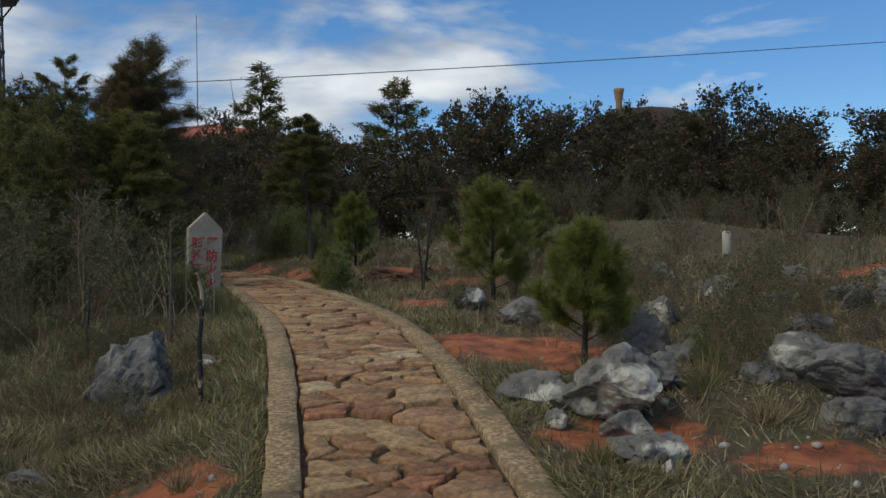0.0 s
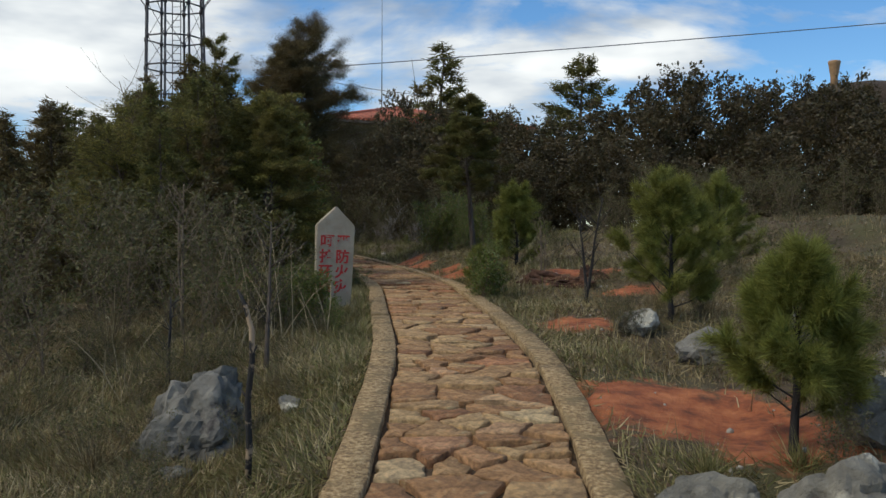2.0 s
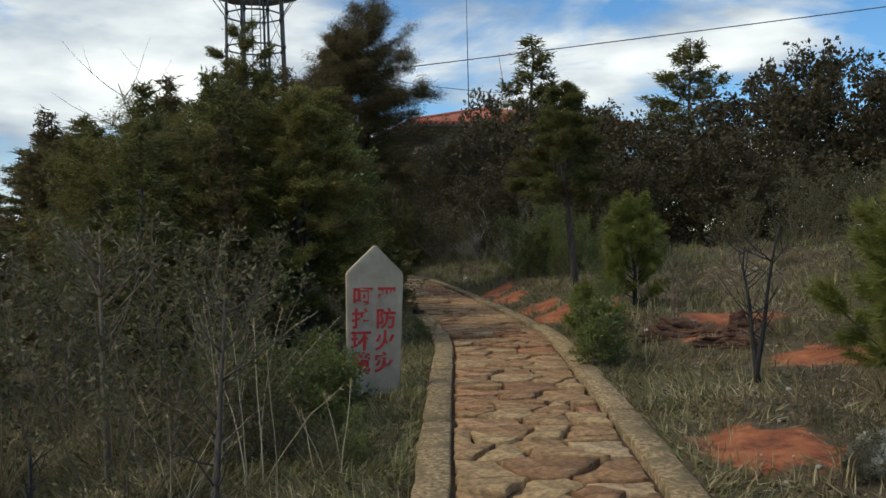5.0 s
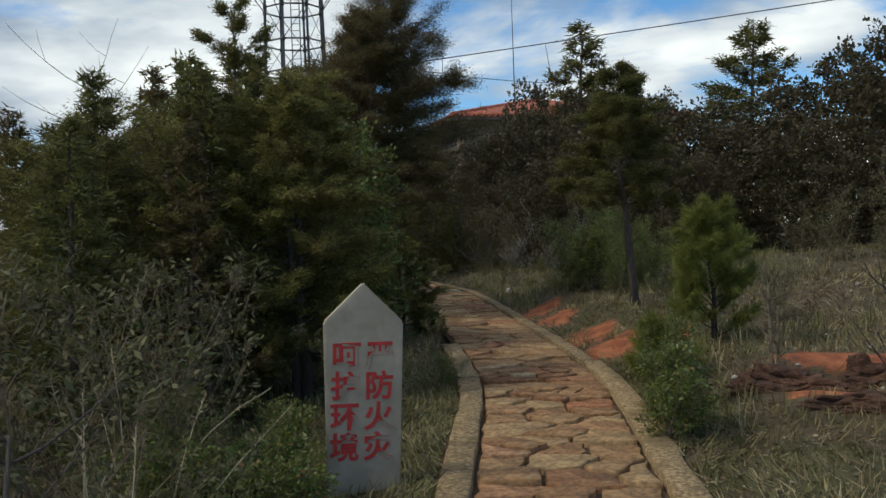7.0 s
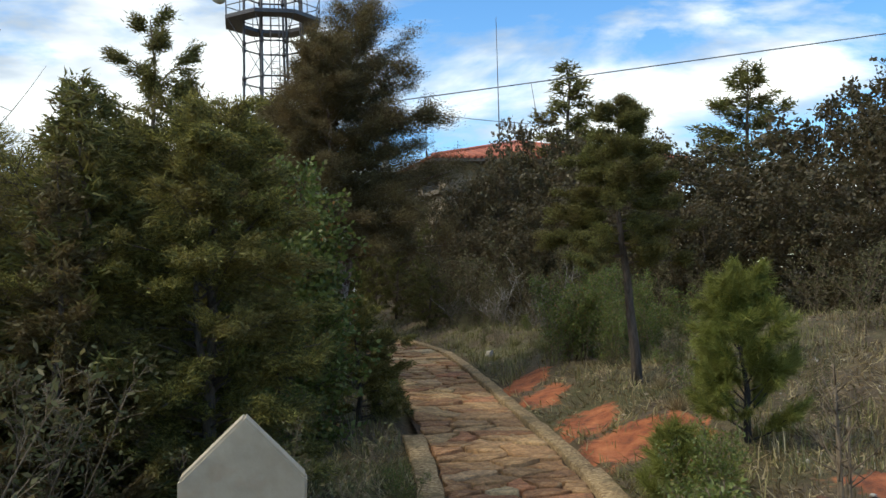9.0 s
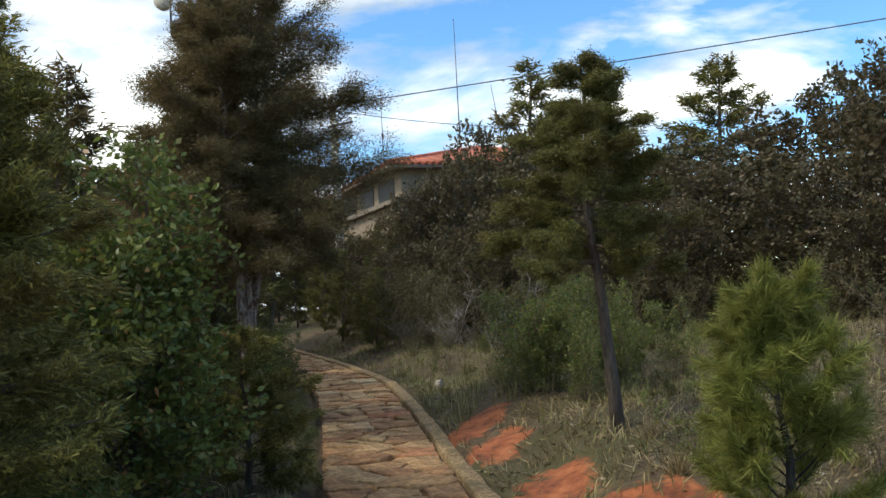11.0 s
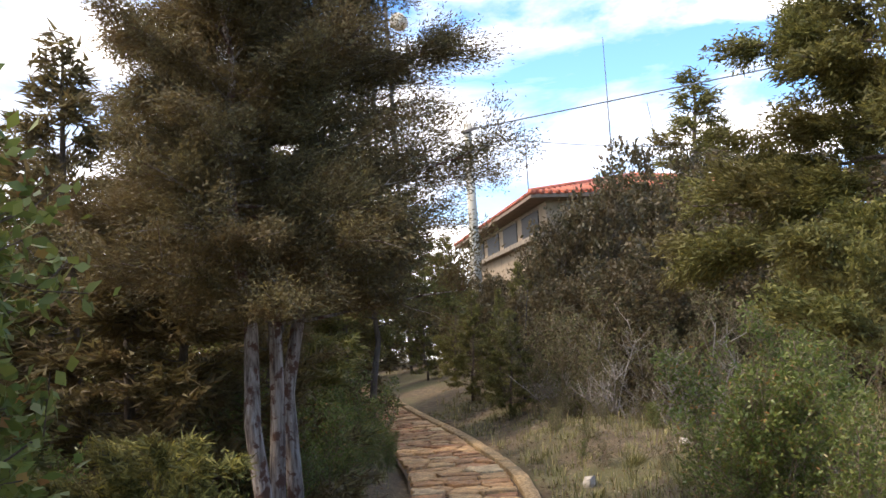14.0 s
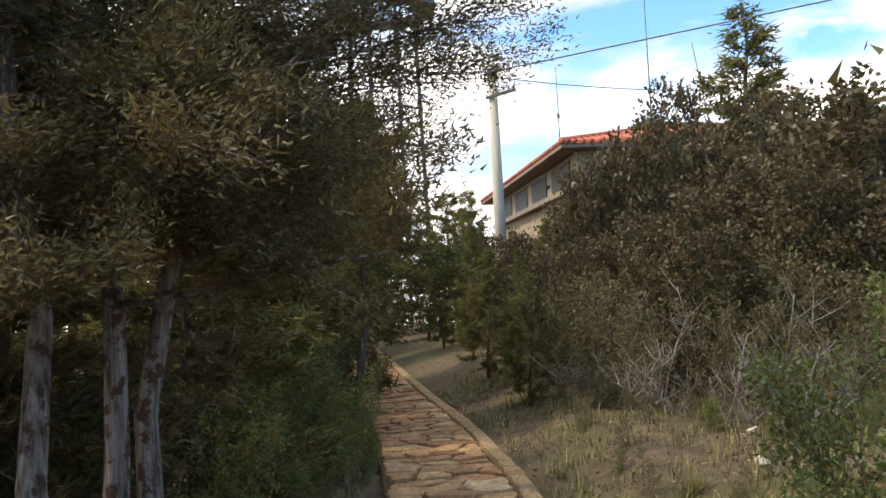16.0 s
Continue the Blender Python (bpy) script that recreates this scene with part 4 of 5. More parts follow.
for _ in range(70):
    wy = wr.uniform(4.8, 13.0)
    wx = float(np.interp(wy, LY, LX)) + wr.uniform(1.1, 4.6)
    if clay_at(np.array(wx), np.array(wy)) < 0.3:
        again(scrub, wx, wy, wr.uniform(0.12, 0.36), None, wr.randrange(2))
for _ in range(60):
    wy = wr.uniform(17.5, 25.0)
    wx = float(np.interp(wy, LY, LX)) + wr.uniform(1.3, 5.0)
    again(scrub, wx, wy, wr.uniform(0.12, 0.32), None, wr.randrange(3))
for x, y, s, sz in ((-4.6, 21.9, 0.22, 0.2), (-5.2, 22.6, 0.3, 0.26), (-6.2, 24.0, 0.4, 0.36), (-4.0, 22.8, 0.35, 0.3), (-7.4, 25.4, 0.4, 0.4), (-5.6, 21.4, 0.16, 0.16), (-3.6, 21.2, 0.3, 0.25), (-2.72, 9.45, 0.42, 0.42), (-2.3, 8.85, 0.3, 0.26), (-2.85, 9.15, 0.36, 0.3), (-3.3, 10.3, 0.5, 0.4), (-6.75, 18.7, 0.7, 0.75), (-7.5, 19.9, 0.7, 0.75), (-8.4, 21.4, 0.7, 0.8), (-10.3, 23.0, 0.8, 0.9), (-6.35, 17.9, 0.5, 0.6), (-5.35, 15.9, 0.6, 0.65), (-5.7, 16.1, 0.7, 0.6), (-6.7, 16.4, 0.8, 0.8), (-6.9, 18.0, 0.8, 0.9), (-7.6, 18.9, 0.9, 1.0),
                    (-2.95, 17.9, 0.6, 0.6), (-2.2, 18.6, 0.6, 0.6), (-1.62, 12.2, 0.36, 0.36), (-11.3, 24.9, 0.8, 0.9), (-4.4, 13.2, 0.6, 0.6), (-3.35, 12.9, 0.25, 0.25), (-5.2, 13.2, 0.8, 0.8), (-2.65, 19.6, 0.4, 0.4), (1.7, 5.85, 0.3, 0.3), (-3.75, 18.7, 0.75, 0.8), (-3.2, 18.95, 0.8, 0.85), (-2.6, 18.3, 0.6, 0.7), (-3.4, 19.8, 0.8, 0.95), (-1.75, 15.4, 0.5, 0.5), (-1.5, 12.55, 0.5, 0.55),
                    (-7.5, 20.9, 0.3, 0.34), (-7.95, 21.6, 0.3, 0.34), (-8.6, 22.4, 0.32, 0.36), (-9.4, 23.3, 0.32, 0.36), (-7.85, 20.85, 0.45, 0.5), (-8.3, 21.7, 0.45, 0.5), (-9.5, 22.5, 0.5, 0.55), (-10.6, 23.6, 0.5, 0.55), (-11.9, 24.9, 0.5, 0.6), (-4.95, 16.35, 0.34, 0.3), (-5.3, 16.95, 0.3, 0.3), (-5.75, 17.75, 0.32, 0.34), (-6.95, 19.5, 0.4, 0.44), (-7.5, 20.3, 0.36, 0.42), (-3.75, 10.15, 0.6, 0.42), (-3.3, 9.75, 0.5, 0.36), (-4.2, 10.5, 0.6, 0.5), (-8.9, 22.4, 0.7, 0.85), (-7.9, 20.9, 0.6, 0.75)):
    again(scrub, x, y, s, sz, 2)


# ---- dead saplings and sticks ----
def dead_sapling(seed, x, y, h, stems, material, label, n=14, r=0.022, rise=1.45):
    rng = np.random.default_rng(seed)
    ob = empty("dead_sapling", stand(x, y, 0), label, "sapling")
    for k in range(stems):
        pts = limb_line(rng, (0.03 * k, 0, -0.05), rng.uniform(0, 6.3), rise if k else max(rise, 1.2), h * (1 - 0.15 * k), rng.normal(0, 0.08), 8)
        part("stem", tubes_mesh("stem", [(pts, np.linspace(r, 0.005, 8))], material, 7), ob)
        tw = []
        for i in range(n):
            f = rng.uniform(0.3, 1)
            p0 = np.array([np.interp(f, np.linspace(0, 1, 8), pts[:, c]) for c in range(3)])
            tl = limb_line(rng, p0, rng.uniform(0, 6.3), rng.uniform(0.2, 1.0), h * rng.uniform(0.12, 0.35), 0.3, 5)
            tw.append((tl, np.linspace(0.005, 0.0015, 5)))
            tw.append((limb_line(rng, tl[2], rng.uniform(0, 6.3), rng.uniform(0.3, 1.0), h * 0.12, 0.2, 4), np.linspace(0.003, 0.001, 4)))
        tagged(part("twigwork", tubes_mesh("twigwork", tw, material, 4), ob), kind="stuff")
    return ob


dead_sapling(101, -0.27, 11.05, 1.2, 2, M_CHARRED, "dead sapling with two blackened stems")
dead_sapling(102, -0.95, 12.85, 0.9, 3, M_TWIG, "small leafless sapling on the clay bank", 10, 0.012)
dead_sapling(103, -2.38, 7.66, 1.2, 1, M_BARK, "bare dry sapling among scrub", 16, 0.022)
dead_sapling(108, -3.0, 7.37, 0.7, 1, M_CHARRED, "short blackened sapling in dry grass", 8, 0.018)
dead_sapling(104, -3.4, 8.3, 1.4, 2, M_TWIG, "bare dry sapling among scrub", 16, 0.016)
dead_sapling(105, 5.0, 13.5, 1.0, 2, M_TWIG, "bare sapling in dry grass", 8, 0.012)
dead_sapling(106, -8.2, 26.0, 1.8, 2, M_CHARRED, "thin dark sapling beside the far path", 10, 0.03)
dead_sapling(107, -6.4, 13.2, 3.1, 1, M_TWIG, "tall leafless sapling above the scrub", 16, 0.022)
for i, (x, y, h) in enumerate(((-5.2, 22.9, 0.9), (-5.9, 23.3, 1.1), (-6.5, 23.8, 1.2), (-4.6, 22.6, 0.8), (-5.6, 23.9, 1.3), (-4.2, 23.1, 1.1), (-7.0, 24.4, 1.1), (-4.9, 23.6, 1.2))):
    dead_sapling(110 + i, x, y, h, 7, M_GREYTWIG, "leafless grey brush in front of the thicket", 12, 0.006, 0.75)
stick = empty("burnt_stick", stand(-1.54, 5.52, 0), "upright half-burnt stick with a broken pale tip", "stick")
srng = np.random.default_rng(7)
sp = np.array([[0, 0, -0.1], [0.012, 0, 0.2], [0.004, 0, 0.4], [0.022, 0.01, 0.6], [0.025, 0, 0.74], [-0.01, 0, 0.86], [-0.045, 0.0, 0.93]])
part("shaft", tubes_mesh("shaft", [(sp, [0.016, 0.016, 0.015, 0.014, 0.013, 0.011, 0.006])], M_STICK, 9), stick)
for sa, sb, r0, r1 in (((0.004, 0, 0.42), (-0.03, 0, 0.46), 0.007, 0.004), ((0.022, 0.01, 0.62), (0.05, 0, 0.67), 0.006, 0.003)):
    part("twig_stub", tubes_mesh("twig_stub", [(np.array([sa, sb]), [r0, r1])], M_CHARRED, 6), stick)

# ---- inscribed stele ----
st = empty("stone_stele", pose(-2.85, 10.42, gz(-2.85, 10.42) - 0.1, 0, 2.0, 31), "pointed cement stele with red painted warning characters", "stele")
W2, H2, SH, TH = 0.202, 1.17, 0.97, 0.1
bm = bmesh.new()
front = [bm.verts.new(c) for c in ((-W2 * 0.9, -TH / 2, 0), (W2 * 0.9, -TH / 2, 0), (W2, -TH / 2, SH), (0.0, -TH / 2, H2), (-W2, -TH / 2, SH))]
f = bm.faces.new(front)
r = bmesh.ops.extrude_face_region(bm, geom=[f])
for v in r["geom"]:
    if isinstance(v, bmesh.types.BMVert):
        v.co.y += TH
bmesh.ops.recalc_face_normals(bm, faces=bm.faces)
bmesh.ops.bevel(bm, geom=list(bm.edges), offset=0.008, segments=2, affect="EDGES")
part("slab", bm_mesh("slab", bm, M_STELE), st)
for col, words in ((-0.088, "呵护环境"), (0.082, "严防火灾")):
    for i, ch in enumerate(words):
        cu = bpy.data.curves.new("character", "FONT")
        cu.body, cu.size, cu.align_x, cu.align_y, cu.extrude, cu.offset = ch, 0.15, "CENTER", "CENTER", 0.003, 0.0036
        tmp = new("character", cu)
        me = tmp.to_mesh().copy()
        tmp.to_mesh_clear()
        bpy.data.objects.remove(tmp)
        me.materials.clear()
        me.materials.append(M_REDPAINT)
        part("character", me, st, "red painted character", pose(col - 0.004 * i, -TH / 2 - 0.0015, H2 - 0.375 - 0.155 * i, 90, 0, 0))

# ---- house ----
HX, HYY, HB = -12.4, 37.0, 0.84
hs = empty("house", pose(HX, HYY, HB, 0, 0, 36.9), "tan rendered house with red tiled hip roof", "house")
LX_, LY_, EV = 9.0, 13.0, 5.5       # front length, depth, eave height


def hbox(name, sx, sy, sz, at, mat, parent=hs, bevel=0.01, label=""):
    return part(name, bm_mesh(name, box_bm(bmesh.new(), sx, sy, sz, at, bevel), mat), parent, label)


hbox("wall", LX_, 0.24, EV, (0.6 + LX_ / 2, 0.72, EV / 2), M_WALL)
hbox("wall", 0.24, LY_, EV, (0.72, 0.84 + LY_ / 2, EV / 2), M_WALL)
hbox("wall", LX_, 0.24, EV, (0.6 + LX_ / 2, 0.96 + LY_, EV / 2), M_WALL)
hbox("wall", 0.24, LY_, EV, (0.48 + LX_, 0.84 + LY_ / 2, EV / 2), M_WALL)
hbox("cornice", LX_ + 0.5, 0.3, 0.16, (0.6 + LX_ / 2, 0.5, EV - 1.0), M_CORNICE)
hbox("cornice", 0.3, LY_, 0.16, (0.5, 0.66 + LY_ / 2, EV - 1.0), M_CORNICE)
hbox("soffit", LX_ + 1.2, LY_ + 1.4, 0.12, (0.6 + LX_ / 2, 0.7 + LY_ / 2, EV + 0.062), M_SOFFIT)
for i in range(4):
    w = part("window", bm_mesh("window", box_bm(bmesh.new(), 0.06, 2.2, 0.7, (0.6, 2.6 + i * 3.0, EV - 0.5), 0.0), M_GLASS), hs, "dark window under the eaves")
    for dz in (0.12, 0.88):
        part("frame", bm_mesh("frame", box_bm(bmesh.new(), 0.1, 2.32, 0.06, (0.58, 2.6 + i * 3.0, EV - dz)), M_CORNICE), w)
# hip roof with tile courses
bm = bmesh.new()
x0, x1, y0, y1, rz0 = 0.0, LX_ + 1.2, 0.0, LY_ + 1.4, EV + 0.13
inset, rh = (x1 - x0) / 2, 1.3
c = [bm.verts.new(v) for v in ((x0, y0, rz0), (x1, y0, rz0), (x1, y1, rz0), (x0, y1, rz0), (inset, inset, rz0 + rh), (inset, y1 - inset, rz0 + rh))]
for idx in ((0, 1, 4), (1, 2, 5, 4), (2, 3, 5), (3, 0, 4, 5), (3, 2, 1, 0)):
    bm.faces.new([c[i] for i in idx])
rf_me = bm_mesh("roof", bm, M_TILE)
rf = part("roof", rf_me, hs, "red clay tile roof")
tile_lines = []
for k in range(int((x1 - x0) / 0.24)):
    xx = x0 + 0.12 + k * 0.24
    top = min(xx - x0, x1 - xx)
    tile_lines.append((np.array([[xx, y0 - 0.04, rz0 + 0.03], [xx, y0 + top, rz0 + 0.03 + top * rh / inset]]), 0.07))
for k in range(int((y1 - y0) / 0.24)):
    yy = y0 + 0.12 + k * 0.24
    top = min(yy - y0, y1 - yy, inset)
    tile_lines.append((np.array([[x0 - 0.04, yy, rz0 + 0.03], [x0 + top, yy, rz0 + 0.03 + top * rh / inset]]), 0.07))
for line in tile_lines:
    part("tile_course", tubes_mesh("tile_course", [line], M_TILE, 6), rf)
part("ridge", tubes_mesh("ridge", [(np.array([[x0, y0, rz0 + 0.06], [inset, inset, rz0 + rh + 0.06], [inset, y1 - inset, rz0 + rh + 0.06]]), 0.1), (np.array([[x1, y0, rz0 + 0.06], [inset, inset, rz0 + rh + 0.06]]), 0.1)], M_TILE, 7), rf)

# ---- utility pole and wires ----
PX, PYY, PT = -13.34, 35.0, 8.35
po = empty("utility_pole", pose(PX, PYY, gz(PX, PYY), 0, 0, -20), "tapered concrete utility pole with steel cross-arms", "utility pole")
ph = PT - gz(PX, PYY)
part("shaft", tubes_mesh("shaft", [(np.array([[0, 0, -0.3], [0, 0, ph * 0.5], [0, 0, ph]]), [0.17, 0.14, 0.105])], M_POLE, 14), po)
for name, z, a, b in (("cross_arm", ph - 0.25, -0.1, 0.5), ("cross_arm", ph - 0.85, -0.1, 0.95)):
    arm = part(name, bm_mesh(name, box_bm(bmesh.new(), b - a, 0.07, 0.07, ((a + b) / 2, -0.14, z), 0.006), M_STEEL), po)
    for k in (0.3, b - 0.06):
        part("insulator", tubes_mesh("insulator", [(np.array([[k, -0.14, z + 0.03], [k, -0.14, z + 0.07], [k, -0.14, z + 0.1], [k, -0.14, z + 0.14]]), [0.025, 0.04, 0.03, 0.015])], M_POLE, 8), arm)
part("clamp", tubes_mesh("clamp", [(np.array([[0, 0, ph - 0.3], [0, 0, ph - 0.2]]), 0.12)], M_STEEL, 12), po)
ang = np.linspace(0, 2 * np.pi, 20)
part("cable_loop", tubes_mesh("cable_loop", [(np.stack([0.55 + 0.3 * np.cos(ang), -0.16 + 0 * ang, ph - 0.5 + 0.35 * np.sin(ang)], -1), 0.008), (np.stack([0.45 + 0.2 * np.cos(ang), -0.18 + 0 * ang, ph - 0.45 + 0.3 * np.sin(ang)], -1), 0.008)], M_WIRE, 5), po)


def wire(p, q, sag, r, label):
    t = np.linspace(0, 1, 40)[:, None]
    line = np.array(p) * (1 - t) + np.array(q) * t
    line[:, 2] -= sag * 4 * (t * (1 - t))[:, 0]
    return tagged(new("overhead_wire", tubes_mesh("overhead_wire", [(line, r)], M_WIRE, 5)), label, "wire", "overhead wires")


wire((PX, PYY - 0.15, PT - 0.22), (PX + 60 * 0.967, PYY + 60 * 0.21, PT + 60 * 0.088), 0.25, 0.02, "grey overhead cable strung from the pole")
wire((PX + 0.1, PYY - 0.1, PT - 0.35), (-8.6, 38.6, 7.55), 0.1, 0.013, "thin cable from the pole to the house")

# ---- antenna masts ----
def mast(x, y, z0, z1, label, lean=(0, 0), knob=None, guys=True, r=0.02):
    ob = empty("antenna_mast", pose(x, y, z0), label, "antenna", "antenna masts")
    h = z1 - z0
    part("rod", tubes_mesh("rod", [(np.array([[0, 0, -0.2], [lean[0] * 0.5, lean[1] * 0.5, h * 0.5], [lean[0], lean[1], h]]), [r * 1.5, r, r * 0.5])], M_STEEL, 6), ob)
    if knob:
        for k in knob:
            part("coil", tubes_mesh("coil", [(np.array([[0, 0, h * k - 0.12], [0, 0, h * k - 0.06], [0, 0, h * k + 0.06], [0, 0, h * k + 0.12]]), [r, 0.05, 0.05, r])], M_STEEL, 8), ob)
    if guys:
        for a in (0.3, 2.4, 4.5):
            part("guy_wire", tubes_mesh("guy_wire", [(np.array([[0, 0, h * 0.25], [1.2 * math.cos(a), 1.2 * math.sin(a), -0.5]]), 0.008)], M_WIRE, 4), ob)
    return ob


mast(-13.4, 48.5, 6.3, 14.6, "tall thin whip antenna with guy wires on the roof", r=0.025)
mast(-16.2, 46.0, 6.3, 11.0, "whip antenna with loading coils on the roof", knob=(0.35, 0.6), guys=False)
mast(-9.2, 41.0, 5.5, 9.6, "thin leaning antenna rod beside the cypress", lean=(-0.6, 0), guys=False)

# ---- telecom tower ----
tw = empty("telecom_tower", pose(-26.7, 50.0, gz(-26.7, 50.0), 0, 0, 11), "dark steel lattice tower with a round platform", "tower")
TB = gz(-26.7, 50.0)
NL, TR = 8, 1.75


def tring(z, r, w, name="ring"):
    a = np.linspace(0, 2 * np.pi, NL + 1)
    return part(name, tubes_mesh(name, [(np.stack([r * np.cos(a), r * np.sin(a), 0 * a + z - TB], -1), w)], M_STEEL, 5), tw)


def rr(z):
    return TR - 0.02 * (z - 13)


for i in range(NL):
    a = 2 * np.pi * i / NL
    part("leg", tubes_mesh("leg", [(np.array([[rr(z) * math.cos(a), rr(z) * math.sin(a), z - TB] for z in (TB - 0.3, 8.0, 15.0, 24.0)]), 0.07)], M_STEEL, 6), tw)
for z in (3.5, 5.6, 7.7, 9.6, 11.4, 13.1, 15.0, 17.9, 19.8, 21.7):
    tring(z, rr(z), 0.05)
    for i in range(NL):
        a = 2 * np.pi * i / NL
        part("joint", tubes_mesh("joint", [(np.array([[rr(z) * math.cos(a), rr(z) * math.sin(a), z - TB - 0.12], [rr(z) * math.cos(a), rr(z) * math.sin(a), z - TB + 0.12]]), 0.11)], M_STEEL, 6), tw)
for z, z2 in ((7.7, 9.6), (9.6, 11.4), (11.4, 13.1), (13.1, 15.0), (17.9, 19.8)):
    for i in range(NL):
        a, b = 2 * np.pi * i / NL, 2 * np.pi * (i + 1) / NL
        if i % 2:
            a, b = b, a
        part("brace", tubes_mesh("brace", [(np.array([[rr(z) * math.cos(a), rr(z) * math.sin(a), z - TB], [rr(z2) * math.cos(b), rr(z2) * math.sin(b), z2 - TB]]), 0.022)], M_STEEL, 4), tw)
part("ladder", tubes_mesh("ladder", [(np.array([[dx, 0.3, 0.0], [dx, 0.3, 20.0]]), 0.03) for dx in (-0.25, 0.25)] + [(np.array([[-0.25, 0.3, 0.4 * k], [0.25, 0.3, 0.4 * k]]), 0.018) for k in range(50)], M_STEEL, 4), tw)
bm = bmesh.new()
pts = []
for z in (16.25, 16.45):
    for r_ in (1.75, 2.75):
        pts.append([bm.verts.new((r_ * math.cos(2 * np.pi * i / NL), r_ * math.sin(2 * np.pi * i / NL), z - TB)) for i in range(NL)])
for i in range(NL):
    j = (i + 1) % NL
    for a, b in ((0, 1), (1, 3), (3, 2), (2, 0)):
        bm.faces.new((pts[a][i], pts[a][j], pts[b][j], pts[b][i]))
bmesh.ops.recalc_face_normals(bm, faces=bm.faces)
plat = part("platform", bm_mesh("platform", bm, M_STEEL), tw)
for z in (16.95, 17.5):
    tring(z, 2.7, 0.03, "rail")
for i in range(NL * 2):
    a = np.pi * i / NL
    rad = 2.7 if i % 2 == 0 else 2.7 * math.cos(np.pi / NL)
    part("baluster", tubes_mesh("baluster", [(np.array([[rad * math.cos(a), rad * math.sin(a), 16.4 - TB], [rad * math.cos(a), rad * math.sin(a), 17.52 - TB]]), 0.025)], M_STEEL, 4), tw)
for i in range(NL):
    a = 2 * np.pi * i / NL
    part("strut", tubes_mesh("strut", [(np.array([[rr(15) * math.cos(a), rr(15) * math.sin(a), 15.0 - TB], [2.6 * math.cos(a), 2.6 * math.sin(a), 16.25 - TB]]), 0.03)], M_STEEL, 4), tw)
for a in (-0.4, 3.4):
    part("drum_antenna", tubes_mesh("drum_antenna", [(np.array([[2.9 * math.cos(a), 2.9 * math.sin(a) - 0.2, 17.9 - TB], [2.9 * math.cos(a), 2.9 * math.sin(a) + 0.2, 17.9 - TB]]), 0.42)], M_POLE, 14), tw, "pale drum antenna")

# ---- overgrown domed pavilion with an urn ----
pv = empty("pavilion", pose(9.2, 39.6, gz(9.2, 39.6)), "overgrown pavilion with a low brown domed roof and clay urn", "pavilion")
pz0 = 5.6 - gz(9.2, 39.6)
rg = np.linspace(0, 1, 9)
part("roof", tubes_mesh("roof", [(np.stack([0 * rg, 0 * rg, pz0 + 2.1 * np.sin(rg * np.pi / 2)], -1), 3.6 * np.cos(rg * np.pi / 2) + 0.03)], M_THATCH, 28), pv)
for i in range(6):
    a = i * np.pi / 3
    part("post", tubes_mesh("post", [(np.array([[2.8 * math.cos(a), 2.8 * math.sin(a), -0.2], [2.8 * math.cos(a), 2.8 * math.sin(a), pz0 + 0.25]]), 0.12)], M_POLE, 8), pv)
part("urn", tubes_mesh("urn", [(np.array([[-1.2, 0, pz0 + z] for z in (1.8, 2.3, 2.4, 2.6, 2.85, 2.94, 3.0)]), [0.16, 0.14, 0.15, 0.19, 0.22, 0.25, 0.22])], M_CLAY, 16), pv, "clay urn finial")
pst = new("marker_post", tubes_mesh("marker_post", [(np.array([[0, 0, -0.2], [0, 0, 0.36], [0, 0, 0.385]]), [0.075, 0.07, 0.05])], M_POLE, 10))
pst.matrix_basis = pose(4.6, 14.28, gz(4.6, 14.28))
tagged(pst, "short weathered concrete marker post on the slope", "post")

# ---- tall dry weeds ----
def weed(x, y, n, h, seed):
    rng = np.random.default_rng(seed)
    ob = empty("dry_weed", stand(x, y), "tall arching dry weed stalks with pale seed heads", "weed", "dry weeds")
    for _ in range(n):
        ln = limb_line(rng, (rng.normal(0, 0.07), rng.normal(0, 0.07), -0.03), rng.uniform(0, 6.28), rng.uniform(1.1, 1.5), h * rng.uniform(0.6, 1.15), -rng.uniform(0.1, 0.9), 8)
        stalk = part("stalk", tubes_mesh("stalk", [(ln, np.linspace(0.0042, 0.0018, 8))], M_STRAW, 4, False), ob)
        k = 26
        P = ln[-1] + (ln[-2] - ln[-1]) * rng.uniform(0, 1.2, k)[:, None]
        D = unit(unit(ln[-1] - ln[-2]) + rng.normal(0, 0.6, (k, 3)))
        tagged(part("seed_head", leaves_mesh("seed_head", P, D, np.full(k, 0.03), np.full(k, 0.006), M_DRY, rng), stalk), kind="stuff")
    return ob


for i, (x, y, n, h) in enumerate(((-2.55, 8.35, 6, 0.85), (-2.95, 8.7, 7, 0.95), (-2.75, 8.05, 6, 0.8), (-3.35, 9.3, 5, 1.0), (-2.3, 8.6, 4, 0.6), (3.7, 9.3, 5, 0.7), (4.4, 11.0, 5, 0.8), (2.0, 11.5, 4, 0.6), (-3.2, 7.0, 5, 0.7), (0.3, 14.2, 4, 0.6))):
    weed(x, y, n, h, 300 + i)

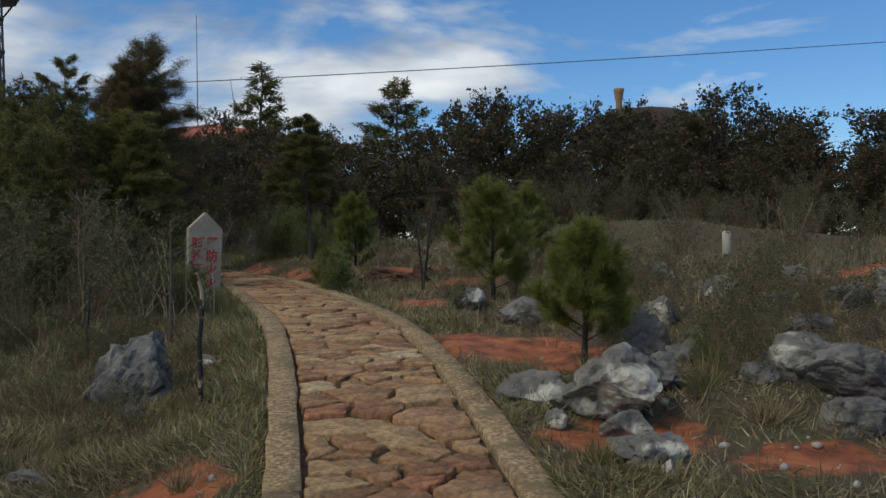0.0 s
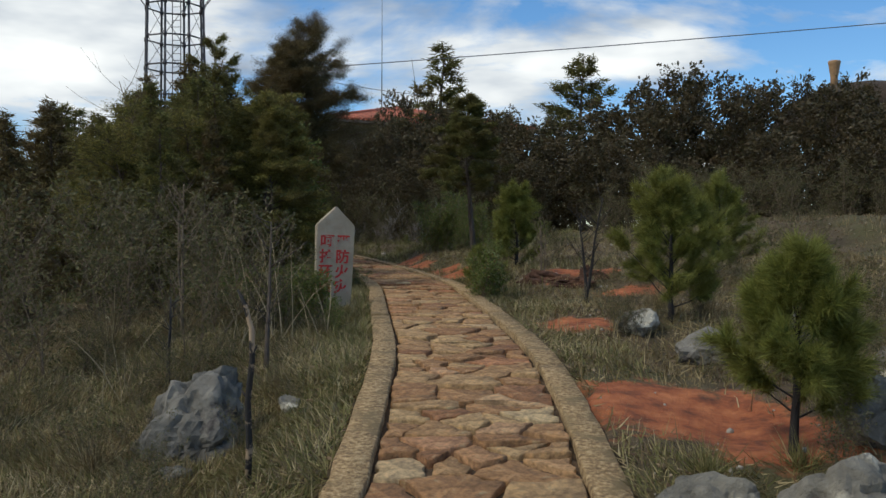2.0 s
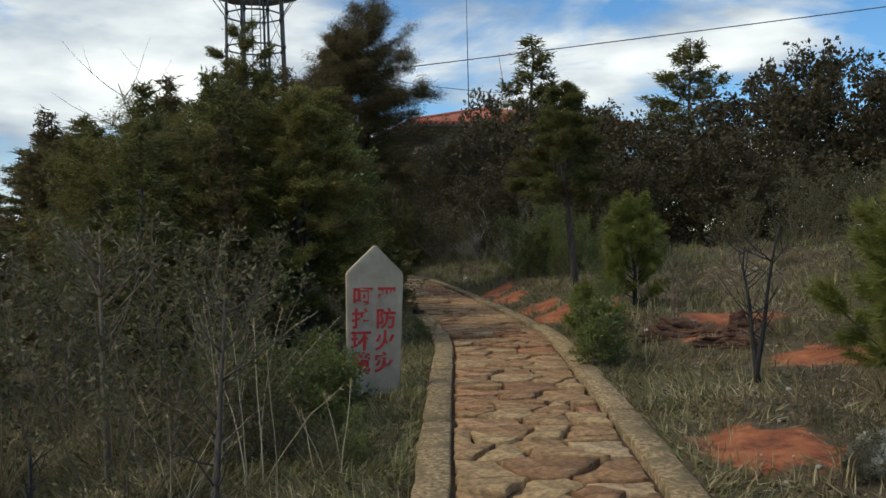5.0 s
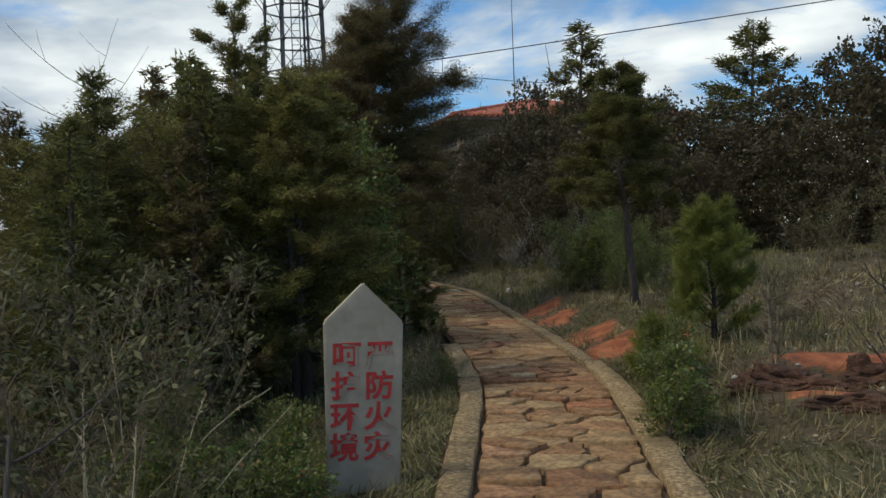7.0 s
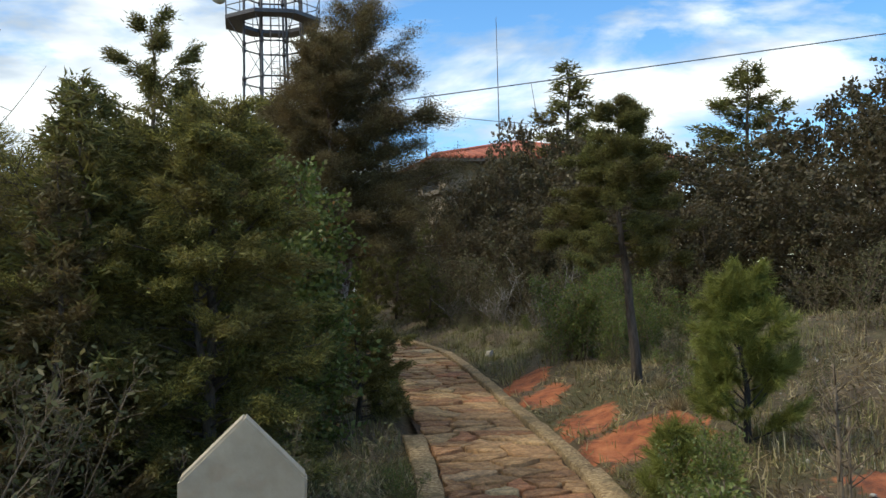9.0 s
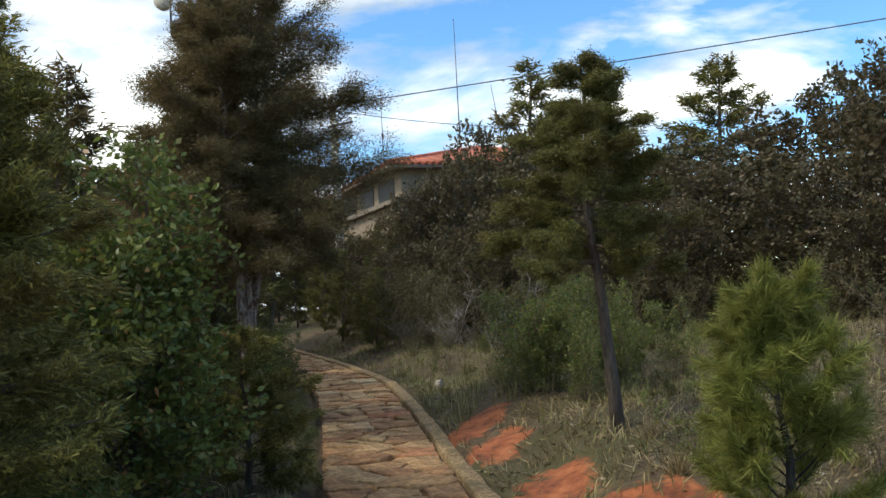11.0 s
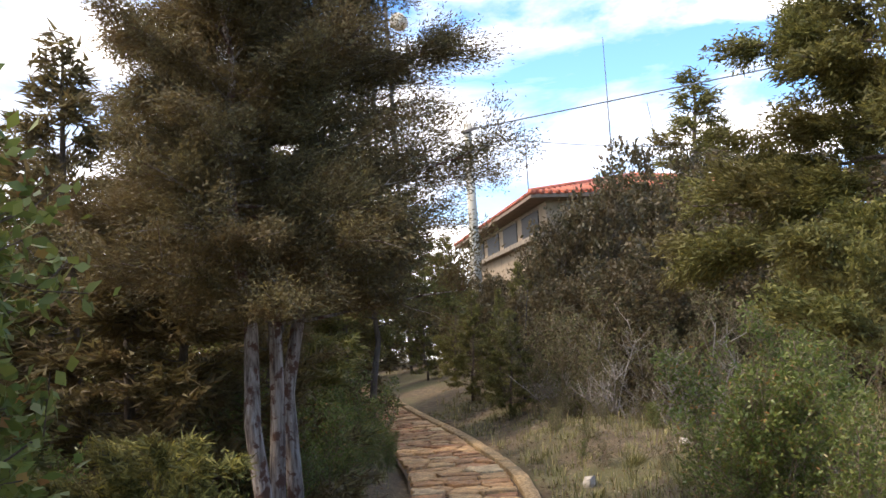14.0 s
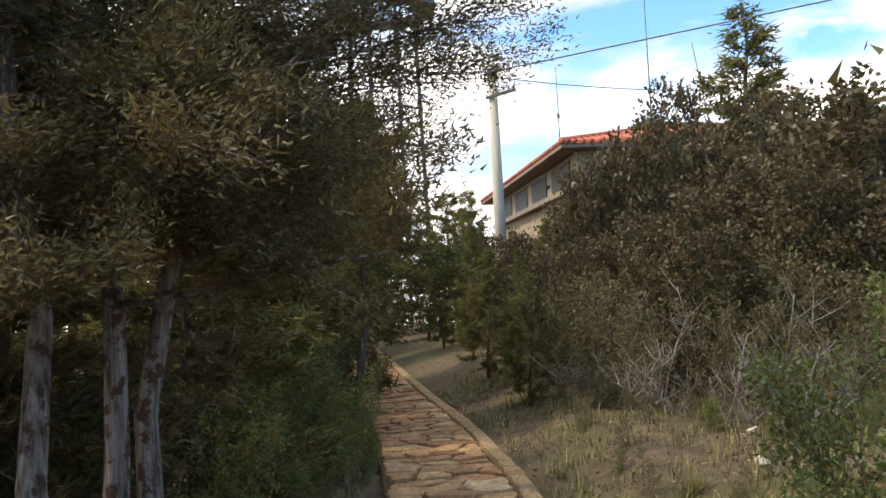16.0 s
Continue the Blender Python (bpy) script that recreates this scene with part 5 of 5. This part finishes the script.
# ---- grass, litter, pebbles ----
def blades(name, n, area, lng, wid, material, label, seed, keep, lay=0.6, near=None):
    rng = np.random.default_rng(seed)
    nc = n * 3 // 10
    cx, cy, cl = rng.uniform(area[0], area[1], nc), area[2] + (area[3] - area[2]) * rng.uniform(0, 1, nc) ** 1.5, rng.uniform(0.45, 1.0, nc) + 0.8 * (rng.uniform(0, 1, nc) > 0.85)
    ci = rng.integers(0, nc, n * 3)
    off = rng.normal(0, 0.035 + 0.05 * (wid > 0.008), (n * 3, 2))
    x, y, cl = cx[ci] + off[:, 0], cy[ci] + off[:, 1], cl[ci]
    ok = (np.abs(side(x, y)) > 0.68) & (keep(x, y, rng.uniform(0, 1, n * 3)))
    x, y, cl, off = x[ok][:n], y[ok][:n], cl[ok][:n], off[ok][:n]
    n = len(x)
    z = ground_z(x, y) - 0.01
    a, l = np.arctan2(off[:, 1], off[:, 0]) + rng.normal(0, 0.8, n), lng * cl * rng.uniform(0.5, 1.2, n)
    bend = rng.uniform(0.15, 1.0, n) * lay
    d = np.stack([np.cos(a), np.sin(a), 0 * a], -1)
    s = np.stack([-np.sin(a), np.cos(a), 0 * a], -1) * (wid * rng.uniform(0.6, 1.3, n))[:, None] * 0.5
    b0 = np.stack([x, y, z], -1)
    up = np.array([0, 0, 1.0])
    m1 = b0 + d * (l * bend * 0.35)[:, None] + up * (l * 0.55 * np.sqrt(1 - (0.6 * bend) ** 2))[:, None]
    tip = b0 + d * (l * bend)[:, None] + up * (l * (1 - 0.65 * bend))[:, None]
    v = np.stack([b0 - s, b0 + s, m1 + s * 0.7, m1 - s * 0.7, tip], 1).reshape(-1, 3)
    k = np.arange(n)[:, None] * 5
    ob = new(name, mesh_of(name, v, [k + np.array([[0, 1, 2, 3]]), k + np.array([[3, 2, 4]])], material))
    return tagged(ob, label, "grass", kind="stuff")


def patchy(f, lo):
    return lambda x, y, r: (np.sin(f * x + 1.3 * np.sin(f * 0.7 * y)) * np.sin(f * 0.8 * y + 0.9 * np.sin(f * x)) * 0.5 + 0.5 > lo + 0.5 * (r - 0.5)) & (clay_at(x, y) < 0.3 + 0.65 * r)


blades("dry_grass", 24000, (-5.5, 7, 3, 13), 0.105, 0.006, M_DRY, "dry straw-coloured grass on the hillside", 1, patchy(2.3, 0.45), 0.8)
blades("dry_grass", 17000, (-4, 12, 8, 21), 0.17, 0.008, M_DRY, "tall dry straw-coloured grass on the slope", 2, lambda x, y, r: (side(x, y) > 0.9) & (clay_at(x, y) < 0.4) & (np.sin(1.7 * x) * np.sin(1.3 * y) > -0.6 + r * 0.8), 0.7)
blades("green_grass", 22000, (-5.5, 5, 3, 14), 0.095, 0.005, M_GRASS, "short green and straw grass beside the path", 3, patchy(1.9, 0.4), 0.8)
blades("green_grass", 15000, (-8, 1, 12, 24), 0.16, 0.008, M_GRASS, "short green grass along the upper path", 4, patchy(2.1, 0.5), 0.8)
blades("dry_grass", 1500, (-13, 2, 17, 34), 0.14, 0.007, M_DRY, "dry grass under the shrubs by the house", 6, lambda x, y, r: (side(x, y) > 0.75) & (np.sin(1.9 * x) * np.sin(1.5 * y) > -0.5 + r * 0.9), 0.8)
blades("green_grass", 20000, (-11, -1, 17.5, 27), 0.15, 0.008, M_GRASS, "low green grass by the upper path", 7, patchy(1.9, 0.42), 0.8)
blades("path_edge_grass", 16000, (-7.5, 1.2, 3, 19), 0.12, 0.005, M_GRASS, "green grass fringe along the kerbs", 5, lambda x, y, r: (np.abs(side(x, y)) < 0.68 + 0.4 * r * r) & (clay_at(x, y) < 0.6), 0.7)


def mat(name, n, area, lng, material, label, seed, lo, hi):
    """A matted sward of short lying blades between lo and hi metres from the path's middle."""
    rng = np.random.default_rng(seed)
    x, y = rng.uniform(area[0], area[1], n * 4), area[2] + (area[3] - area[2]) * rng.uniform(0, 1, n * 4) ** 1.6
    d = side(x, y)
    ok = (d > lo) & (d < hi) & (np.abs(d) > 0.66) & (clay_at(x, y) < 0.15 + 0.6 * rng.uniform(0, 1, n * 4) ** 2)
    x, y = x[ok][:n], y[ok][:n]
    n = len(x)
    swirl = 3 * np.sin(1.9 * x + 1.1 * y) + 2 * np.sin(2.7 * y - 1.3 * x)
    a, e = swirl + rng.normal(0, 1.0, n), np.abs(rng.normal(0.55, 0.4, n))
    D = np.stack([np.cos(a) * np.cos(e), np.sin(a) * np.cos(e), np.sin(e)], -1)
    ob = new(name, leaves_mesh(name, np.stack([x, y, ground_z(x, y) - 0.005], -1), D, lng * rng.uniform(0.5, 1.5, n), 0.0055 * rng.uniform(0.7, 1.4, n) * (1 + 0.06 * y), material, rng))
    return tagged(ob, label, "grass", kind="stuff")


mat("matted_grass", 80000, (-4.5, 0.6, 3, 14), 0.075, M_GRASS, "matted green and straw grass left of the path", 21, -3.4, -0.6)
mat("matted_grass", 22000, (-3, 3, 3, 16), 0.09, M_GRASS, "matted green and straw grass right of the path", 22, 0.6, 1.25)
mat("matted_straw", 80000, (-4.5, 7, 3, 18), 0.1, M_DRY, "matted dry straw on the hillside", 23, -4.0, 6.0)
mat("matted_straw", 60000, (-5.5, -0.8, 3, 11), 0.1, M_DRY, "heaped dry straw among the scrub", 24, -4.5, -1.1)


def tuft(x, y, n, l, material, label, seed):
    rng = np.random.default_rng(seed)
    a, e = rng.uniform(0, 6.28, n), rng.uniform(0.35, 1.5, n)
    D = np.stack([np.cos(a) * np.cos(e), np.sin(a) * np.cos(e), np.sin(e)], -1)
    P = np.stack([rng.normal(0, 0.03, n), rng.normal(0, 0.03, n), np.full(n, -0.02)], -1)
    ob = new("grass_tuft", leaves_mesh("grass_tuft", P, D, l * rng.uniform(0.6, 1.2, n), np.full(n, 0.006), material, rng))
    ob.matrix_basis = pose(x, y, gz(x, y))
    return tagged(ob, label, "grass", "grass tufts")


for i, (x, y, l, mt) in enumerate(((1.72, 4.75, 0.26, M_DRY), (1.55, 5.25, 0.3, M_GRASS), (1.75, 5.6, 0.3, M_GRASS), (0.98, 5.95, 0.2, M_GRASS), (2.1, 4.6, 0.2, M_DRY), (0.75, 4.25, 0.16, M_GRASS), (0.55, 5.75, 0.2, M_GRASS), (-2.5, 6.3, 0.25, M_DRY), (-2.6, 5.9, 0.28, M_DRY),
                                   (-2.45, 6.6, 0.3, M_DRY), (-1.25, 4.2, 0.16, M_DRY), (0.9, 10.3, 0.4, M_DRY), (0.5, 10.6, 0.35, M_DRY), (2.8, 8.2, 0.35, M_DRY), (3.8, 9.0, 0.5, M_DRY), (4.3, 10.6, 0.5, M_DRY), (2.2, 5.9, 0.3, M_DRY), (-1.9, 13.6, 0.18, M_GRASS), (-4.15, 19.6, 0.22, M_GRASS), (-4.9, 20.8, 0.25, M_GRASS),
                                   (-3.6, 8.6, 0.55, M_DRY), (-3.7, 9.6, 0.7, M_DRY), (-3.9, 8.1, 0.6, M_DRY), (-3.2, 9.0, 0.5, M_DRY), (-1.95, 15.3, 0.2, M_DRY), (-2.2, 16.2, 0.2, M_DRY))):
    tuft(x, y, 160, l, mt, "clump of dry pale grass" if mt is M_DRY else "clump of green grass", 200 + i)

lr = np.random.default_rng(9)
lx, ly = lr.uniform(-10, 5, 62000), 3 + 25 * lr.uniform(0, 1, 62000) ** 0.95
lk = (np.abs(side(lx, ly)) > 0.66) & (clay_at(lx, ly) < 0.3)
lx, ly = lx[lk], ly[lk]
la = lr.uniform(0, 6.283, len(lx))
tagged(new("leaf_litter", leaves_mesh("leaf_litter", np.stack([lx, ly, ground_z(lx, ly) + 0.008], -1), unit(np.stack([np.cos(la), np.sin(la), lr.uniform(-0.1, 0.35, len(lx))], -1)), lr.uniform(0.02, 0.06, len(lx)), lr.uniform(0.008, 0.022, len(lx)), M_LITTER, lr, True)), "scattered dry leaf litter on the earth", "leaf litter", kind="stuff")


def pebbles(n, seed):
    rng = np.random.default_rng(seed)
    bm = bmesh.new()
    bmesh.ops.create_icosphere(bm, subdivisions=1, radius=1.0)
    bm.verts.ensure_lookup_table()
    v0, f0 = np.array([v.co[:] for v in bm.verts]), np.array([[v.index for v in f.verts] for f in bm.faces])
    bm.free()
    x, y = rng.uniform(-1.2, 4.5, n * 2), 3.2 + 14 * rng.uniform(0, 1, n * 2) ** 1.4
    ok = np.abs(side(x, y)) > 0.7
    x, y = x[ok][:n], y[ok][:n]
    r = 0.007 + 0.025 * rng.uniform(0, 1, len(x)) ** 4
    v = v0[None] * (r[:, None] * rng.uniform(0.6, 1.2, (len(x), 3)))[:, None] * rng.uniform(0.85, 1.15, (len(x), len(v0), 1)) + np.stack([x, y, ground_z(x, y) + r * 0.3], -1)[:, None]
    return mesh_of("pebbles", v.reshape(-1, 3), (f0[None] + (np.arange(len(x)) * len(v0))[:, None, None]).reshape(-1, 3), M_PEBBLE)


tagged(new("pebbles", pebbles(650, 3)), "small pale stones strewn on the clay", "pebbles", kind="stuff")


# ---- kerbs ----
def kerb_piece(s0, s1, u0, u1, seed):
    rng = np.random.default_rng(seed)
    n = max(3, int((s1 - s0) / 0.16))
    ss = np.linspace(s0 + 0.006, s1 - 0.006, n)
    vs = []
    for s in ss:
        top = 0.024 + rng.normal(0, 0.004)
        w0, w1 = u0 + rng.normal(0, 0.004), u1 + rng.normal(0, 0.004)
        ring = [(w0, -0.2), (w0, top - 0.007), (w0 + 0.008, top), ((w0 + w1) / 2, top + rng.normal(0, 0.002)), (w1 - 0.008, top), (w1, top - 0.007), (w1, -0.2)]
        for u, dz in ring:
            x, y, z = on_path(s, u)
            vs.append((x, y, z + dz))
    k = 7
    q = [[i * k + j, i * k + j + 1, (i + 1) * k + j + 1, (i + 1) * k + j] for i in range(n - 1) for j in range(k - 1)]
    v = np.array(vs)
    return v, np.array(q), np.array([list(range(k - 1, -1, -1)), [(n - 1) * k + j for j in range(k)]])


for u0, u1, starts in ((INNER + 0.012, INNER + KERB, (0.5, 5.1, 7.4, 9.9, 12.0, 13.8, 16.2, 18.6, 21.2, 24.0, 28.0, 33.0)), (-INNER - KERB, -INNER - 0.012, (0.5, 3.9, 7.3, 9.7, 11.4, 13.3, 15.0))):
    kb = empty("kerb", Matrix.Identity(4), "worn tan concrete kerb edging the stone path", "kerb", kind="structure")
    for i, (a, b) in enumerate(zip(starts[:-1], starts[1:])):
        v, q, caps = kerb_piece(s_of(a), s_of(b), u0, u1 - (0.04 if a > 13 and u0 > 0 else 0.0), int(100 * a) + (u0 > 0))
        part("kerb_stone", mesh_of("kerb_stone", v, [q, caps], M_CONCRETE), kb)

# ---- paved path: bed and stones ----
bs = np.linspace(s_of(-4), s_of(36), 400)
bv = np.array([[on_path(s, u)[0], on_path(s, u)[1], on_path(s, u)[2] - 0.034] for s in bs for u in (-INNER - 0.02, -0.2, 0.2, INNER + 0.02)])
bq = np.array([[i * 4 + j, i * 4 + j + 1, (i + 1) * 4 + j + 1, (i + 1) * 4 + j] for i in range(399) for j in range(3)])
pave = tagged(new("pavement", mesh_of("pavement", bv, bq, M_BED)), "footpath of reddish irregular flagstones with dark joints", "path", kind="structure")


def clip(poly, p, nrm):
    out = []
    for a, b in zip(poly, poly[1:] + poly[:1]):
        da, db = (a[0] - p[0]) * nrm[0] + (a[1] - p[1]) * nrm[1], (b[0] - p[0]) * nrm[0] + (b[1] - p[1]) * nrm[1]
        if da <= 0:
            out.append(a)
        if da * db < 0:
            f = da / (da - db)
            out.append((a[0] + f * (b[0] - a[0]), a[1] + f * (b[1] - a[1])))
    return out


prng = random.Random(12)
seeds, s = [], s_of(-3)
row = 0
while s < s_of(35):
    ds = prng.uniform(0.12, 0.32)
    n = prng.choice((3, 4, 5) if ds < 0.17 else (2, 3, 3, 4))
    for i in range(n):
        seeds.append((s + prng.uniform(-0.55, 0.55) * ds, -INNER + 2 * INNER * (i + 0.5 + prng.uniform(-0.34, 0.34)) / n))
    s += ds
SC = 1.35                       # pieces are longer across the path than along it


def stone_shape(idx):
    c = seeds[idx]
    poly = [(c[0] - 0.5, -INNER), (c[0] + 0.5, -INNER), (c[0] + 0.5, INNER), (c[0] - 0.5, INNER)]
    for o in seeds[max(0, idx - 22):idx + 23]:
        if o is c or abs(o[0] - c[0]) > 0.7:
            continue
        dx, dy = (o[0] - c[0]) * SC * SC, o[1] - c[1]
        poly = clip(poly, ((o[0] + c[0]) / 2, (o[1] + c[1]) / 2), (dx, dy))
        if len(poly) < 3:
            return None
    return poly


def stone_arrays(idx):
    poly = stone_shape(idx)
    if not poly:
        return None
    rr_ = random.Random(idx)
    # break long edges with a bent midpoint, for a hewn outline
    pts = []
    for a, b in zip(poly, poly[1:] + poly[:1]):
        pts.append(a)
        ln = math.hypot(b[0] - a[0], b[1] - a[1])
        for f in ((0.25, 0.5, 0.77) if ln > 0.14 else (0.5,) if ln > 0.06 else ()):
            f += rr_.uniform(-0.09, 0.09)
            k = rr_.uniform(-0.085, 0.06)
            pts.append((a[0] + f * (b[0] - a[0]) + k * (b[1] - a[1]), a[1] + f * (b[1] - a[1]) - k * (b[0] - a[0])))
    cx, cy = sum(p[0] for p in pts) / len(pts), sum(p[1] for p in pts) / len(pts)
    gap, top = rr_.uniform(0.006, 0.023), rr_.uniform(-0.01, 0.012)
    tx, ty = rr_.uniform(-0.05, 0.05), rr_.uniform(-0.03, 0.03)
    x0, y0, z0 = on_path(cx, cy)
    v = []
    for ins, dz in ((gap, -0.05), (gap + 0.001, -0.004), (gap + 0.005, 0.0)):
        for p in pts:
            d = math.hypot(p[0] - cx, p[1] - cy) + 1e-6
            f = max(0.2, 1 - ins / d * 1.15)
            s_, u_ = cx + (p[0] - cx) * f, cy + (p[1] - cy) * f
            x, y, z = on_path(s_, u_)
            extra = (top + tx * (s_ - cx) + ty * (u_ - cy) + rr_.uniform(-0.004, 0.004)) if dz > -0.04 else 0
            v.append((x - x0, y - y0, z - z0 + dz + extra))
    v.append((0, 0, top + rr_.uniform(-0.003, 0.002)))
    n = len(pts)
    q = [[r_ * n + i, r_ * n + (i + 1) % n, (r_ + 1) * n + (i + 1) % n, (r_ + 1) * n + i] for r_ in range(2) for i in range(n)]
    t3 = [[2 * n + i, 2 * n + (i + 1) % n, 3 * n] for i in range(n)]
    return np.array(v), np.array(q), np.array(t3), (x0, y0, z0)


near_lo, near_hi, singles = s_of(3.4), s_of(18.0), 0
rest_v, rest_q, rest_t, rest_n = [], [], [], 0
for idx in range(len(seeds)):
    got = stone_arrays(idx)
    if got is None:
        continue
    v, q, t3, at0 = got
    if near_lo < seeds[idx][0] < near_hi and singles < 300:
        part("stone", mesh_of("stone", v, [q, t3], M_STONE), pave, "", pose(*at0))
        singles += 1
    else:
        rest_v.append(v + np.array(at0)), rest_q.append(q + rest_n), rest_t.append(t3 + rest_n)
        rest_n += len(v)
tagged(part("stones", mesh_of("stones", np.concatenate(rest_v), [np.concatenate(rest_q), np.concatenate(rest_t)], M_STONE), pave), kind="stuff")
